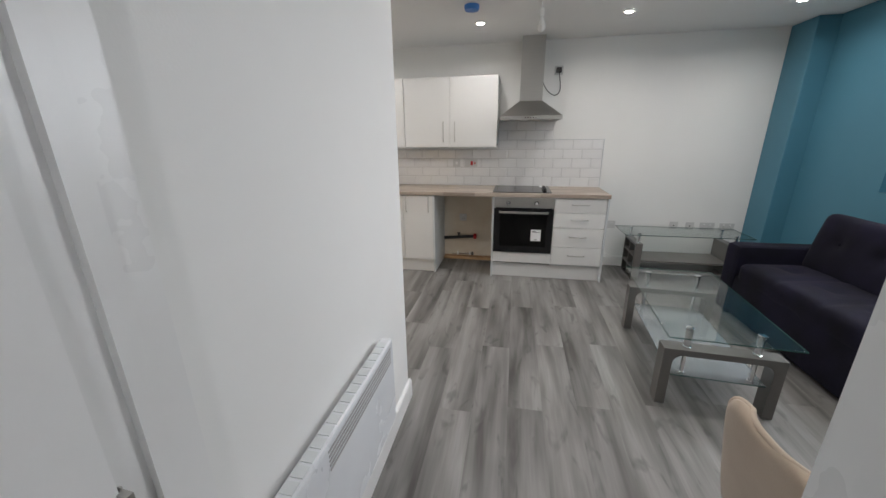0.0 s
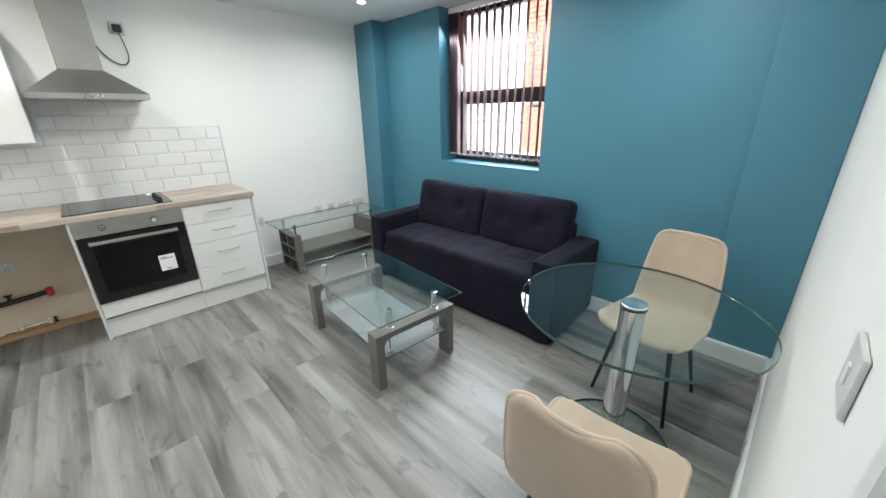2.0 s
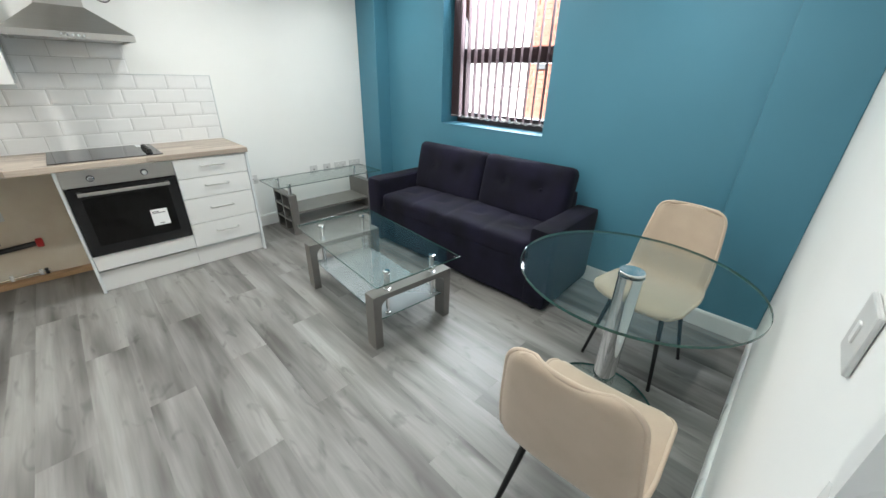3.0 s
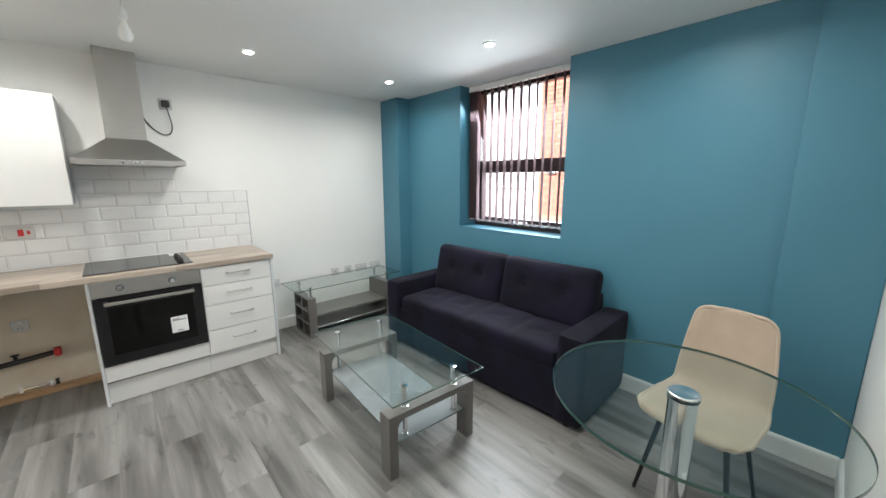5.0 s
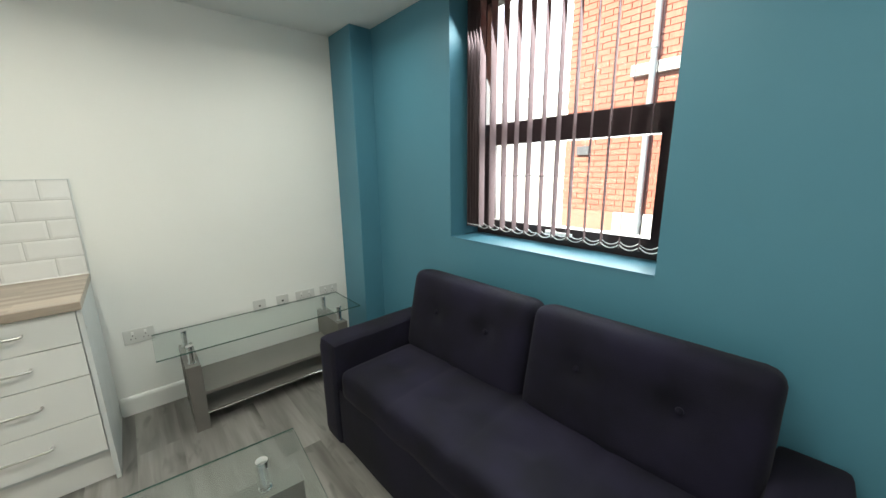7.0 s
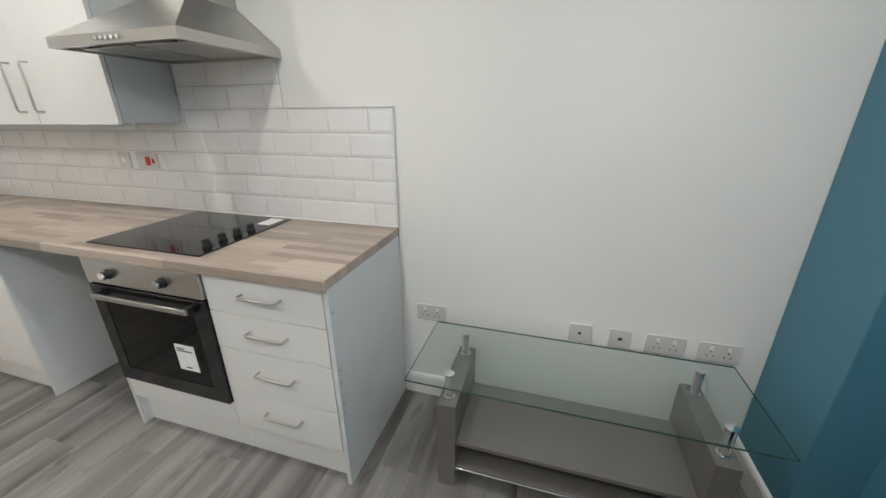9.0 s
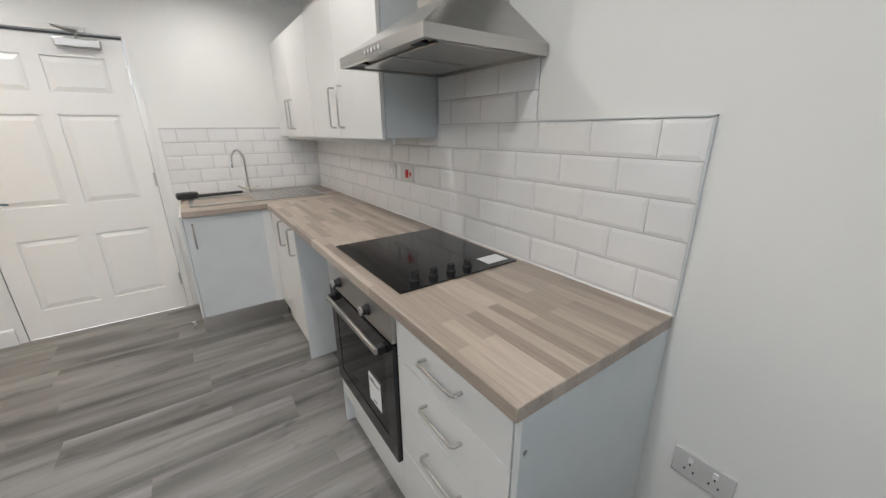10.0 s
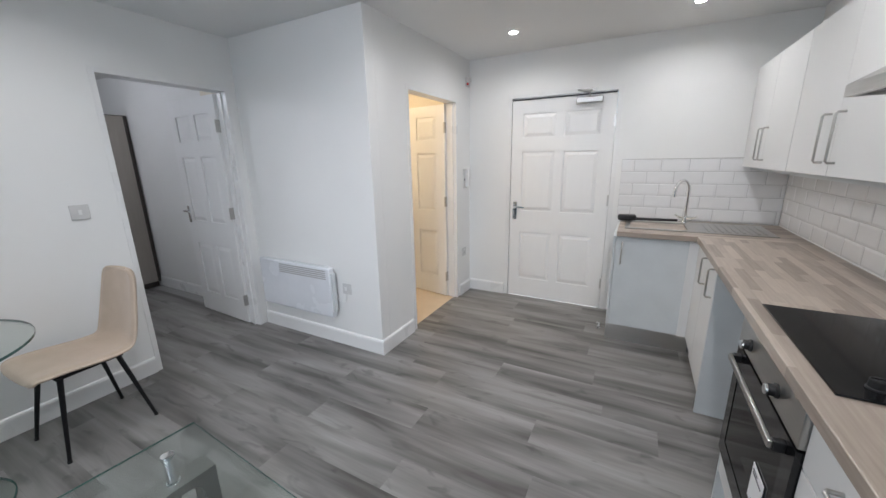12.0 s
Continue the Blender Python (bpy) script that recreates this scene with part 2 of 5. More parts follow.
GLASS_EDGE = material("green_glass_edge", (0.038, 0.095, 0.083), 0.10, scale=5)
FRAME_BROWN = material("dark_brown_window_frame", (0.028, 0.015, 0.017), 0.35, scale=5, bump=0.03)
SLAT = fabric_slat_material()
CHAIN = material("white_bead_chain", (0.75, 0.74, 0.75), 0.4, scale=20)
HEATER = material("white_heater_enamel", (0.74, 0.76, 0.79), 0.25, scale=4)
WARDROBE = material("taupe_wardrobe_board", (0.36, 0.325, 0.29), 0.45, scale=3, stretch=(8, 8, 1))
DARK_WOOD = material("dark_wardrobe_edge", (0.06, 0.05, 0.046), 0.5, scale=5)
PINE = material("raw_pine_batten", (0.46, 0.30, 0.17), 0.7, second=(0.38, 0.24, 0.13), scale=8, stretch=(1, 8, 8), bump=0.1)
BLUE_PLASTIC = material("blue_plastic_cover", (0.015, 0.16, 0.50), 0.4, scale=10)
BULB = material("pearl_bulb_glass", (0.80, 0.80, 0.78), 0.25, scale=6)
LED = material("lit_lamp_lens", (0.9, 0.9, 0.9), 0.4, emit=(1.0, 0.96, 0.90), strength=30.0)
BRICK = material("orange_red_brick", (0.45, 0.175, 0.125), 0.85, second=(0.42, 0.155, 0.11), scale=9, bump=0.3, bump_scale=60, object_vary=0.10)
MORTAR = material("pale_mortar", (0.46, 0.215, 0.16), 0.95, scale=15, bump=0.2)
STONE = material("white_painted_stone", (0.62, 0.61, 0.59), 0.7, scale=4, bump=0.1)
RENDERED = material("pale_rendered_wall", (0.78, 0.76, 0.73), 0.85, second=(0.72, 0.70, 0.67), scale=2, bump=0.15, bump_scale=40)
DRAIN = material("pale_grey_drainpipe", (0.34, 0.36, 0.39), 0.4, scale=6)
ASPHALT = material("asphalt_ground", (0.05, 0.05, 0.05), 0.9, second=(0.07, 0.07, 0.068), scale=3, bump=0.3, bump_scale=90)
PLANK = plank_material()
WORKTOP = worktop_material()

# ---- mesh helpers ----
def box(bm, x0, x1, y0, y1, z0, z1, bevel=0.0, seg=2):
    m = Matrix.Translation(((x0 + x1) / 2, (y0 + y1) / 2, (z0 + z1) / 2)) @ Matrix.Diagonal((abs(x1 - x0), abs(y1 - y0), abs(z1 - z0), 1))
    if bevel and not bm.faces.layers.int.get("flat"):
        bm.faces.layers.int.new("flat")
    old = set(bm.faces) if bevel else ()
    made = bmesh.ops.create_cube(bm, size=1, matrix=m)["verts"]
    if bevel:
        edges = list({e for v in made for e in v.link_edges})
        bmesh.ops.bevel(bm, geom=edges, offset=bevel, segments=seg, affect="EDGES", profile=0.5)
        flat = bm.faces.layers.int["flat"]
        for f in bm.faces:
            if f not in old:
                f.normal_update()
                f[flat] = int(max(abs(c) for c in f.normal) > 0.9995)
    return bm


def rod(bm, a, b, r, r2=None, seg=16):
    a, b = Vector(a), Vector(b)
    q = (b - a).to_track_quat("Z", "Y").to_matrix().to_4x4()
    bmesh.ops.create_cone(bm, cap_ends=True, segments=seg, radius1=r, radius2=r if r2 is None else r2, depth=(b - a).length,
                          matrix=Matrix.Translation((a + b) / 2) @ q)
    return bm


def tube(bm, pts, r, seg=8):
    """A bent round bar through the given points."""
    pts = [Vector(p) for p in pts]
    rings, side = [], None
    for i, p in enumerate(pts):
        d = (pts[min(i + 1, len(pts) - 1)] - pts[max(i - 1, 0)]).normalized()
        if side is None:
            side = d.orthogonal().normalized()
        side = (side - d * side.dot(d)).normalized()
        up = d.cross(side)
        rings.append([bm.verts.new(p + r * (math.cos(k * math.tau / seg) * side + math.sin(k * math.tau / seg) * up)) for k in range(seg)])
    for a, b in zip(rings, rings[1:]):
        for k in range(seg):
            bm.faces.new((a[k], a[(k + 1) % seg], b[(k + 1) % seg], b[k]))
    bm.faces.new(rings[0][::-1])
    bm.faces.new(rings[-1])
    return bm


def lathe(bm, profile, at=(0, 0, 0), seg=32):
    """Turns (radius, height) pairs about the upright axis at the given place."""
    rings = [[bm.verts.new((at[0] + r * math.cos(k * math.tau / seg), at[1] + r * math.sin(k * math.tau / seg), at[2] + z)) for k in range(seg)]
             for r, z in profile]
    for a, b in zip(rings, rings[1:]):
        for k in range(seg):
            bm.faces.new((a[k], a[(k + 1) % seg], b[(k + 1) % seg], b[k]))
    bm.faces.new(rings[0][::-1])
    bm.faces.new(rings[-1])
    return bm


def eased(pts, rounds=2):
    """Cuts the corners of a run of points, keeping both ends."""
    pts = [Vector(p) for p in pts]
    for _ in range(rounds):
        cut = [pts[0]]
        for a, b in zip(pts, pts[1:]):
            cut += [a * 0.75 + b * 0.25, a * 0.25 + b * 0.75]
        pts = cut + [pts[-1]]
    return pts


def prism(bm, outline, axis, a, b):
    """Pushes an outline of (u, v) pairs along an axis from a to b."""
    def put(u, v, w):
        return {"x": (w, u, v), "y": (u, w, v), "z": (u, v, w)}[axis]
    lo = [bm.verts.new(put(u, v, a)) for u, v in outline]
    hi = [bm.verts.new(put(u, v, b)) for u, v in outline]
    n = len(outline)
    for k in range(n):
        bm.faces.new((lo[k], lo[(k + 1) % n], hi[(k + 1) % n], hi[k]))
    bm.faces.new(lo[::-1])
    bm.faces.new(hi)
    bmesh.ops.recalc_face_normals(bm, faces=bm.faces)
    return bm


def finish(bm, name, mats, smooth=True):
    bmesh.ops.recalc_face_normals(bm, faces=bm.faces)
    me = bpy.data.meshes.new(name)
    flat = bm.faces.layers.int.get("flat")
    flags = [not (flat and f[flat]) for f in bm.faces]
    bm.to_mesh(me)
    bm.free()
    for m in mats if isinstance(mats, (list, tuple)) else [mats]:
        me.materials.append(m)
    if smooth:
        me.polygons.foreach_set("use_smooth", flags)
        me.set_sharp_from_angle(angle=radians(38))
        me.polygons.foreach_set("use_smooth", flags)
    return me


def part(name, bm, mats, parent, label="", smooth=True):
    ob = new(name, finish(bm, name, mats, smooth))
    ob.parent = parent
    return tagged(ob, label) if label else ob


def thing(name, label, category, at=(0, 0, 0), turn=0.0, group="", kind=""):
    ob = new(name)
    ob.empty_display_size = 0.1
    ob.matrix_basis = pose(*at, 0, 0, turn)
    return tagged(ob, label, category, group, kind)


def solid(name, bm, mats, label="", category="", kind="", smooth=True):
    return tagged(new(name, finish(bm, name, mats, smooth)), label, category, "", kind)


def B(*a, **k):
    return box(bmesh.new(), *a, **k)


def R(*a, **k):
    return rod(bmesh.new(), *a, **k)


def arc(c, r, a0, a1, n, plane="yz", fixed=0.0):
    out = []
    for k in range(n + 1):
        a = radians(a0 + (a1 - a0) * k / n)
        u, v = c[0] + r * math.cos(a), c[1] + r * math.sin(a)
        out.append({"yz": (fixed, u, v), "xz": (u, fixed, v), "xy": (u, v, fixed)}[plane])
    return out


# ---- plan, in metres ----
CEIL = 2.40          # ceiling height
EAST = 1.665         # teal wall
WEST = -3.115        # entry wall
SOUTH = -3.94        # wall with the bedroom doorway
BATH = -2.60         # wall with the bathroom doorway
NIB = -1.48          # wall with the panel heater
DOOR_H = 2.03
WIN_Y0, WIN_Y1, WIN_Z = -2.275, -1.14, 1.045

# ---- structure ----
solid("wall_north", B(WEST - 0.12, EAST + 0.42, 0, 0.15, 0, CEIL), WHITE_WALL, "white painted kitchen wall", kind="structure")
bm = B(EAST, EAST + 0.32, SOUTH - 0.12, WIN_Y0, 0, CEIL)
box(bm, EAST, EAST + 0.32, WIN_Y1, 0, 0, CEIL)
box(bm, EAST, EAST + 0.32, WIN_Y0, WIN_Y1, 0, WIN_Z)
solid("wall_east", bm, BLUE_WALL, "teal painted wall with a window opening", kind="structure")
solid("wall_pier_1", B(1.50, EAST + 0.02, -0.33, -0.001, 0, CEIL - 0.001, bevel=0.006), BLUE_WALL, "teal boxed-in corner pier", kind="structure")
solid("wall_pier_2", B(1.625, EAST + 0.02, SOUTH + 0.001, -3.57, 0, CEIL - 0.001, bevel=0.006), BLUE_WALL, "teal shallow wall pier", kind="structure")
DX0, DX1 = -1.42, -0.565
bm = B(DX1, EAST + 0.32, SOUTH - 0.12, SOUTH, 0, CEIL)
box(bm, NIB - 0.1, DX0, SOUTH - 0.12, SOUTH, 0, CEIL)
box(bm, DX0, DX1, SOUTH - 0.12, SOUTH, DOOR_H, CEIL)
solid("wall_south", bm, WHITE_WALL, "white painted wall with a doorway", kind="structure")
solid("wall_nib", B(NIB - 0.1, NIB, SOUTH, BATH, 0, CEIL, bevel=0.003), WHITE_WALL, "white painted projecting wall", kind="structure")
BX0, BX1 = -2.814, -1.937
bm = B(BX1, NIB - 0.1, BATH - 0.1, BATH, 0, CEIL)
box(bm, WEST, BX0, BATH - 0.1, BATH, 0, CEIL)
box(bm, BX0, BX1, BATH - 0.1, BATH, DOOR_H - 0.03, CEIL)
solid("wall_bath", bm, WHITE_WALL, "white painted wall with a bathroom doorway", kind="structure")
EY0, EY1 = -2.145, -1.215
bm = B(WEST - 0.12, WEST, -4.6, EY0, 0, CEIL)
box(bm, WEST - 0.12, WEST, EY1, 0, 0, CEIL)
box(bm, WEST - 0.12, WEST, EY0, EY1, 2.0, CEIL)
solid("wall_west", bm, WHITE_WALL, "white painted entry wall", kind="structure")
solid("ceiling", B(WEST - 0.12, EAST + 0.42, -7.0, 0.15, CEIL, CEIL + 0.12), CEILING, "flat white painted ceiling", kind="structure")
solid("floor_base", B(WEST - 0.12, EAST + 0.32, -7.0, 0.0, -0.12, -0.009), GROUT, "grey floor underlay", kind="structure")
# bathroom and bedroom shells
bm = B(WEST, NIB - 0.1, -4.6, -4.5, 0, CEIL)
box(bm, NIB - 0.16, NIB - 0.101, -4.5, BATH - 0.1, 0, CEIL)
box(bm, WEST, WEST + 0.02, -4.5, BATH - 0.1, 0, CEIL)
solid("wall_bathroom", bm, CREAM, "cream bathroom walls", kind="structure")
solid("floor_bathroom", B(WEST + 0.02, NIB - 0.16, -4.5, BATH - 0.04, -0.008, 0.001), CREAM_FLOOR, "cream vinyl bathroom floor", kind="structure")
bm = B(NIB - 0.22, NIB - 0.12, -6.9, SOUTH - 0.12, 0, CEIL)
box(bm, NIB - 0.12, EAST + 0.32, -7.0, -6.9, 0, CEIL)
box(bm, EAST, EAST + 0.32, -6.9, SOUTH - 0.12, 0, CEIL)
solid("wall_bedroom", bm, WHITE_WALL, "white bedroom walls", kind="structure")

# skirting boards
def skirting(x0, y0, x1, y1, nx, ny):
    """A white skirting board from (x0, y0) to (x1, y1), standing off the wall towards (nx, ny)."""
    bm = bmesh.new()
    prof = [(0, 0), (0.016, 0), (0.016, 0.100), (0.012, 0.112), (0.005, 0.118), (0, 0.118)]
    rows = []
    for x, y in ((x0, y0), (x1, y1)):
        rows.append([bm.verts.new((x + nx * d, y + ny * d, z)) for d, z in prof])
    for k in range(len(prof)):
        j = (k + 1) % len(prof)
        bm.faces.new((rows[0][k], rows[0][j], rows[1][j], rows[1][k]))
    bm.faces.new(rows[0])
    bm.faces.new(rows[1][::-1])
    solid("baseboard", bm, TRIM, "white gloss skirting board", kind="structure", smooth=False)


skirting(0.004, 0, 1.484, 0, 0, -1)
skirting(1.50, -0.002, 1.50, -0.346, -1, 0)
skirting(1.50, -0.33, 1.649, -0.33, 0, -1)
skirting(EAST, -0.33, EAST, -3.554, -1, 0)
skirting(1.625, -3.554, 1.625, SOUTH + 0.016, -1, 0)
skirting(DX1 + 0.004, SOUTH, 1.625, SOUTH, 0, 1)
skirting(NIB, SOUTH + 0.01, NIB, BATH + 0.016, 1, 0)
skirting(NIB, BATH, BX1 + 0.03, BATH, 0, 1)
skirting(BX0 - 0.03, BATH, WEST, BATH, 0, 1)
skirting(WEST, BATH + 0.016, WEST, EY0 - 0.045, 1, 0)
skirting(NIB - 0.12, SOUTH - 0.16, NIB - 0.12, -6.2, 1, 0)


# ---- doors ----
def door_leaf(w, h, parent, name="leaf", t=0.038):
    """A moulded six-panel leaf, hinged at x = 0 and reaching to x = w, with raised fields on both faces."""
    bm = B(0, w, -t / 2 + 0.011, t / 2 - 0.011, 0, h)
    xs = [(0.11, w / 2 - 0.04), (w / 2 + 0.04, w - 0.11)]
    zs = [(0.20, 0.70), (0.92, 1.50), (1.63, 1.85)]
    for s in (-1, 1):
        def slab(x0, x1, z0, z1):
            y = sorted((s * (t / 2 - 0.011), s * t / 2))
            box(bm, x0, x1, y[0], y[1], z0, z1)
        slab(0, 0.11, 0, h), slab(w - 0.11, w, 0, h), slab(w / 2 - 0.04, w / 2 + 0.04, 0, h)
        edges = [0] + [z for pair in zs for z in pair] + [h]
        for z0, z1 in zip(edges[::2], edges[1::2]):
            for x0, x1 in xs:
                slab(x0, x1, z0, z1)
        for x0, x1 in xs:
            for z0, z1 in zs:
                ya, yb = s * (t / 2 - 0.011), s * (t / 2 - 0.002)
                o = [(x0 + 0.008, z0 + 0.008), (x1 - 0.008, z0 + 0.008), (x1 - 0.008, z1 - 0.008), (x0 + 0.008, z1 - 0.008)]
                i = [(x0 + 0.04, z0 + 0.04), (x1 - 0.04, z0 + 0.04), (x1 - 0.04, z1 - 0.04), (x0 + 0.04, z1 - 0.04)]
                vo, vi = [bm.verts.new((x, ya, z)) for x, z in o], [bm.verts.new((x, yb, z)) for x, z in i]
                for k in range(4):
                    bm.faces.new((vo[k], vo[(k + 1) % 4], vi[(k + 1) % 4], vi[k]))
                bm.faces.new(vi)
    return part(name, bm, DOOR_WHITE, parent, smooth=False)


def door_furniture(w, parent, t=0.038, z=0.98, back=True):
    for s in ((-1, 1) if back else (-1,)):
        y = s * t / 2
        bm = B(w - 0.075, w - 0.035, min(y, y + s * 0.008), max(y, y + s * 0.008), z - 0.085, z + 0.075, bevel=0.003)
        part("backplate", bm, CHROME, parent, "polished chrome backplate")
        bm = bmesh.new()
        tube(bm, [(w - 0.055, y + s * 0.006, z + 0.03), (w - 0.055, y + s * 0.045, z + 0.03), (w - 0.062, y + s * 0.053, z + 0.03),
                  (w - 0.11, y + s * 0.055, z + 0.032), (w - 0.165, y + s * 0.050, z + 0.026)], 0.0085)
        part("handle", bm, CHROME, parent, "chrome lever handle")


def hinges(parent, y, heights=(0.22, 1.02, 1.74)):
    for z in heights:
        bm = B(-0.006, 0.003, y - 0.022, y + 0.022, z - 0.05, z + 0.05, bevel=0.001)
        rod(bm, (-0.002, y, z - 0.05), (-0.002, y, z + 0.05), 0.006, seg=10)
        part("hinge", bm, STEEL, parent, "steel butt hinge")


def lining(name, x0, x1, y0, y1, h, mat=TRIM):
    """A door lining round an opening in a wall that runs along X."""
    bm = B(x0, x0 + 0.03, y0, y1, 0, h)
    box(bm, x1 - 0.03, x1, y0, y1, 0, h)
    box(bm, x0 + 0.03, x1 - 0.03, y0, y1, h - 0.03, h)
    box(bm, x0 + 0.03, x0 + 0.042, y0 + 0.045, y0 + 0.075, 0, h - 0.03)
    box(bm, x1 - 0.042, x1 - 0.03, y0 + 0.045, y0 + 0.075, 0, h - 0.03)
    solid(name, bm, mat, "white painted door lining", kind="structure", smooth=False)


lining("trim_1", DX0, DX1, SOUTH - 0.124, SOUTH + 0.004, DOOR_H)
lining("trim_2", BX0, BX1, BATH - 0.104, BATH + 0.004, DOOR_H - 0.03)
d = thing("door_1", "white moulded six-panel bedroom door, standing open", "door", (DX0 + 0.034, SOUTH - 0.128, 0.008), -93, kind="structure")
door_leaf(0.775, 1.985, d)
door_furniture(0.775, d)
hinges(d, 0.012)
d = thing("door_2", "cream-lit white six-panel bathroom door, standing open", "door", (BX0 + 0.034, BATH - 0.11, 0.008), -99, kind="structure")
door_leaf(0.80, 1.955, d)
door_furniture(0.80, d)
hinges(d, 0.012)
bm = B(WEST - 0.1, WEST + 0.006, EY0 - 0.04, EY0, 0, 2.0)
box(bm, WEST - 0.1, WEST + 0.006, EY1, EY1 + 0.04, 0, 2.0)
box(bm, WEST - 0.1, WEST + 0.006, EY0 - 0.04, EY1 + 0.04, 2.0, 2.035)
solid("trim_3", bm, TRIM, "white painted entry door frame", kind="structure", smooth=False)
d = thing("door_3", "closed white six-panel entry door with a closer", "door", (WEST - 0.022, EY1 - 0.004, 0.006), -90, kind="structure")
leaf = door_leaf(0.922, 1.985, d, t=0.044)
y = 0.022
bm = B(0.85, 0.895, y, y + 0.008, 0.83, 1.01, bevel=0.003)
part("backplate", bm, CHROME, d, "polished chrome backplate")
bm = bmesh.new()
tube(bm, [(0.872, y + 0.006, 0.96), (0.872, y + 0.045, 0.96), (0.865, y + 0.053, 0.96), (0.82, y + 0.055, 0.962), (0.765, y + 0.050, 0.956)], 0.0085)
part("handle", bm, CHROME, d, "chrome lever handle")
# the dark of the gap over the leaf, put in as a black strip
part("head_gap_strip", B(0.0, 0.92, y + 0.001, y + 0.008, 1.972, 1.984), BLACK, d, "black strip standing for the dark gap at the door head")
bm = B(0.11, 0.33, y, y + 0.045, 1.90, 1.955, bevel=0.008)
closer = part("door_closer", bm, STEEL, d, "silver hydraulic door closer")
bm = bmesh.new()
tube(bm, [(0.22, y + 0.03, 1.955), (0.22, y + 0.03, 1.985), (0.30, y + 0.17, 1.992), (0.20, y + 0.02, 2.005)], 0.008)
box(bm, 0.17, 0.25, y, y + 0.03, 1.99, 2.02)
part("closer_arm", bm, STEEL, closer)
for z in (0.25, 1.05, 1.75):
    part("hinge", B(-0.004, 0.012, y, y + 0.006, z - 0.05, z + 0.05), STEEL, d, "steel butt hinge")
# sprung door stop by the entry door
bm = bmesh.new()
rod(bm, (WEST + 0.5, -1.17, 0.03), (WEST + 0.42, -1.19, 0.03), 0.009)
lathe(bm, [(0.02, 0), (0.02, 0.012), (0.011, 0.03), (0.011, 0.05)], (WEST + 0.46, -1.18, 0.0), 14)
solid("door_stop", bm, CHROME, "small chrome door stop on the floor", "door stop")

# ---- window and blind ----
w = thing("window_1", "dark brown framed window with an opening lower sash", "window", (0, 0, 0), kind="structure")
FX0, FX1 = 1.90, 1.965
bm = B(FX0, FX1, WIN_Y0, WIN_Y0 + 0.06, WIN_Z, CEIL)
box(bm, FX0, FX1, WIN_Y1 - 0.06, WIN_Y1, WIN_Z, CEIL)
box(bm, FX0, FX1, WIN_Y0 + 0.06, WIN_Y1 - 0.06, WIN_Z, WIN_Z + 0.055)
box(bm, FX0, FX1, WIN_Y0 + 0.06, WIN_Y1 - 0.06, CEIL - 0.06, CEIL)
box(bm, FX0, FX1, WIN_Y0 + 0.06, WIN_Y1 - 0.06, 1.625, 1.70)
part("window_frame", bm, FRAME_BROWN, w, smooth=False)
bm = B(FX0 - 0.018, FX1 - 0.01, WIN_Y0 + 0.05, WIN_Y0 + 0.105, WIN_Z + 0.045, 1.635)
box(bm, FX0 - 0.018, FX1 - 0.01, WIN_Y1 - 0.105, WIN_Y1 - 0.05, WIN_Z + 0.045, 1.635)
box(bm, FX0 - 0.018, FX1 - 0.01, WIN_Y0 + 0.105, WIN_Y1 - 0.105, WIN_Z + 0.045, WIN_Z + 0.10)
box(bm, FX0 - 0.018, FX1 - 0.01, WIN_Y0 + 0.105, WIN_Y1 - 0.105, 1.58, 1.635)
sash = part("sash", bm, FRAME_BROWN, w, smooth=False)
part("pane", B(1.93, 1.936, WIN_Y0 + 0.1, WIN_Y1 - 0.1, WIN_Z + 0.1, 1.58), PANE, w)
part("pane", B(1.93, 1.936, WIN_Y0 + 0.06, WIN_Y1 - 0.06, 1.70, CEIL - 0.06), PANE, w)
bm = B(FX0 - 0.032, FX0 - 0.018, -1.72, -1.66, WIN_Z + 0.055, WIN_Z + 0.085, bevel=0.003)
box(bm, FX0 - 0.045, FX0 - 0.030, -1.82, -1.67, WIN_Z + 0.062, WIN_Z + 0.08, bevel=0.004)
part("window_handle", bm, PLASTIC, w, "white sash handle")
part("window_sill", B(EAST - 0.004, FX0, WIN_Y0 + 0.002, WIN_Y1 - 0.002, WIN_Z, WIN_Z + 0.006), BLUE_WALL, w, "teal painted sill")

blind = thing("vertical_blind", "mauve-grey vertical blind, slats turned open", "blind", (1.80, (WIN_Y0 + WIN_Y1) / 2, CEIL - 0.005))
part("headrail", B(-0.022, 0.022, -0.56, 0.56, -0.045, 0.0, bevel=0.004), PLASTIC, blind, "white aluminium headrail")
slat_y = [0.535 - 0.022 * k for k in range(4)] + [0.445 - 0.0815 * k for k in range(13)]
slat_mesh = finish(B(-0.0445, 0.0445, -0.0012, 0.0012, -1.275, -0.05), "slat", SLAT)
weight_mesh = finish(B(-0.042, 0.042, -0.003, 0.003, -1.285, -1.255, bevel=0.001), "weight", SLAT)
for k, y in enumerate(slat_y):
    o = new("slat", slat_mesh)
    o.parent = blind
    o.matrix_basis = pose(0, y, 0, 0, 0, 21 + (k * 37 % 5) - 2)
    q = new("weight", weight_mesh)
    q.parent = o
for s in (-1, 1):
    bm = bmesh.new()
    for a, b in zip(slat_y, slat_y[1:]):
        pa, pb = (s * 0.038, a + s * 0.016, -1.268), (s * 0.038, b + s * 0.016, -1.268)
        mid = [(s * 0.038, a + (b - a) * f + s * 0.016, -1.268 - 0.019 * 4 * f * (1 - f) * min(1, (a - b) / 0.08)) for f in (0, 0.17, 0.33, 0.5, 0.67, 0.83, 1)]
        tube(bm, mid, 0.0022, 5)
    part("bead_chain", bm, CHAIN, blind, "white bead chain")

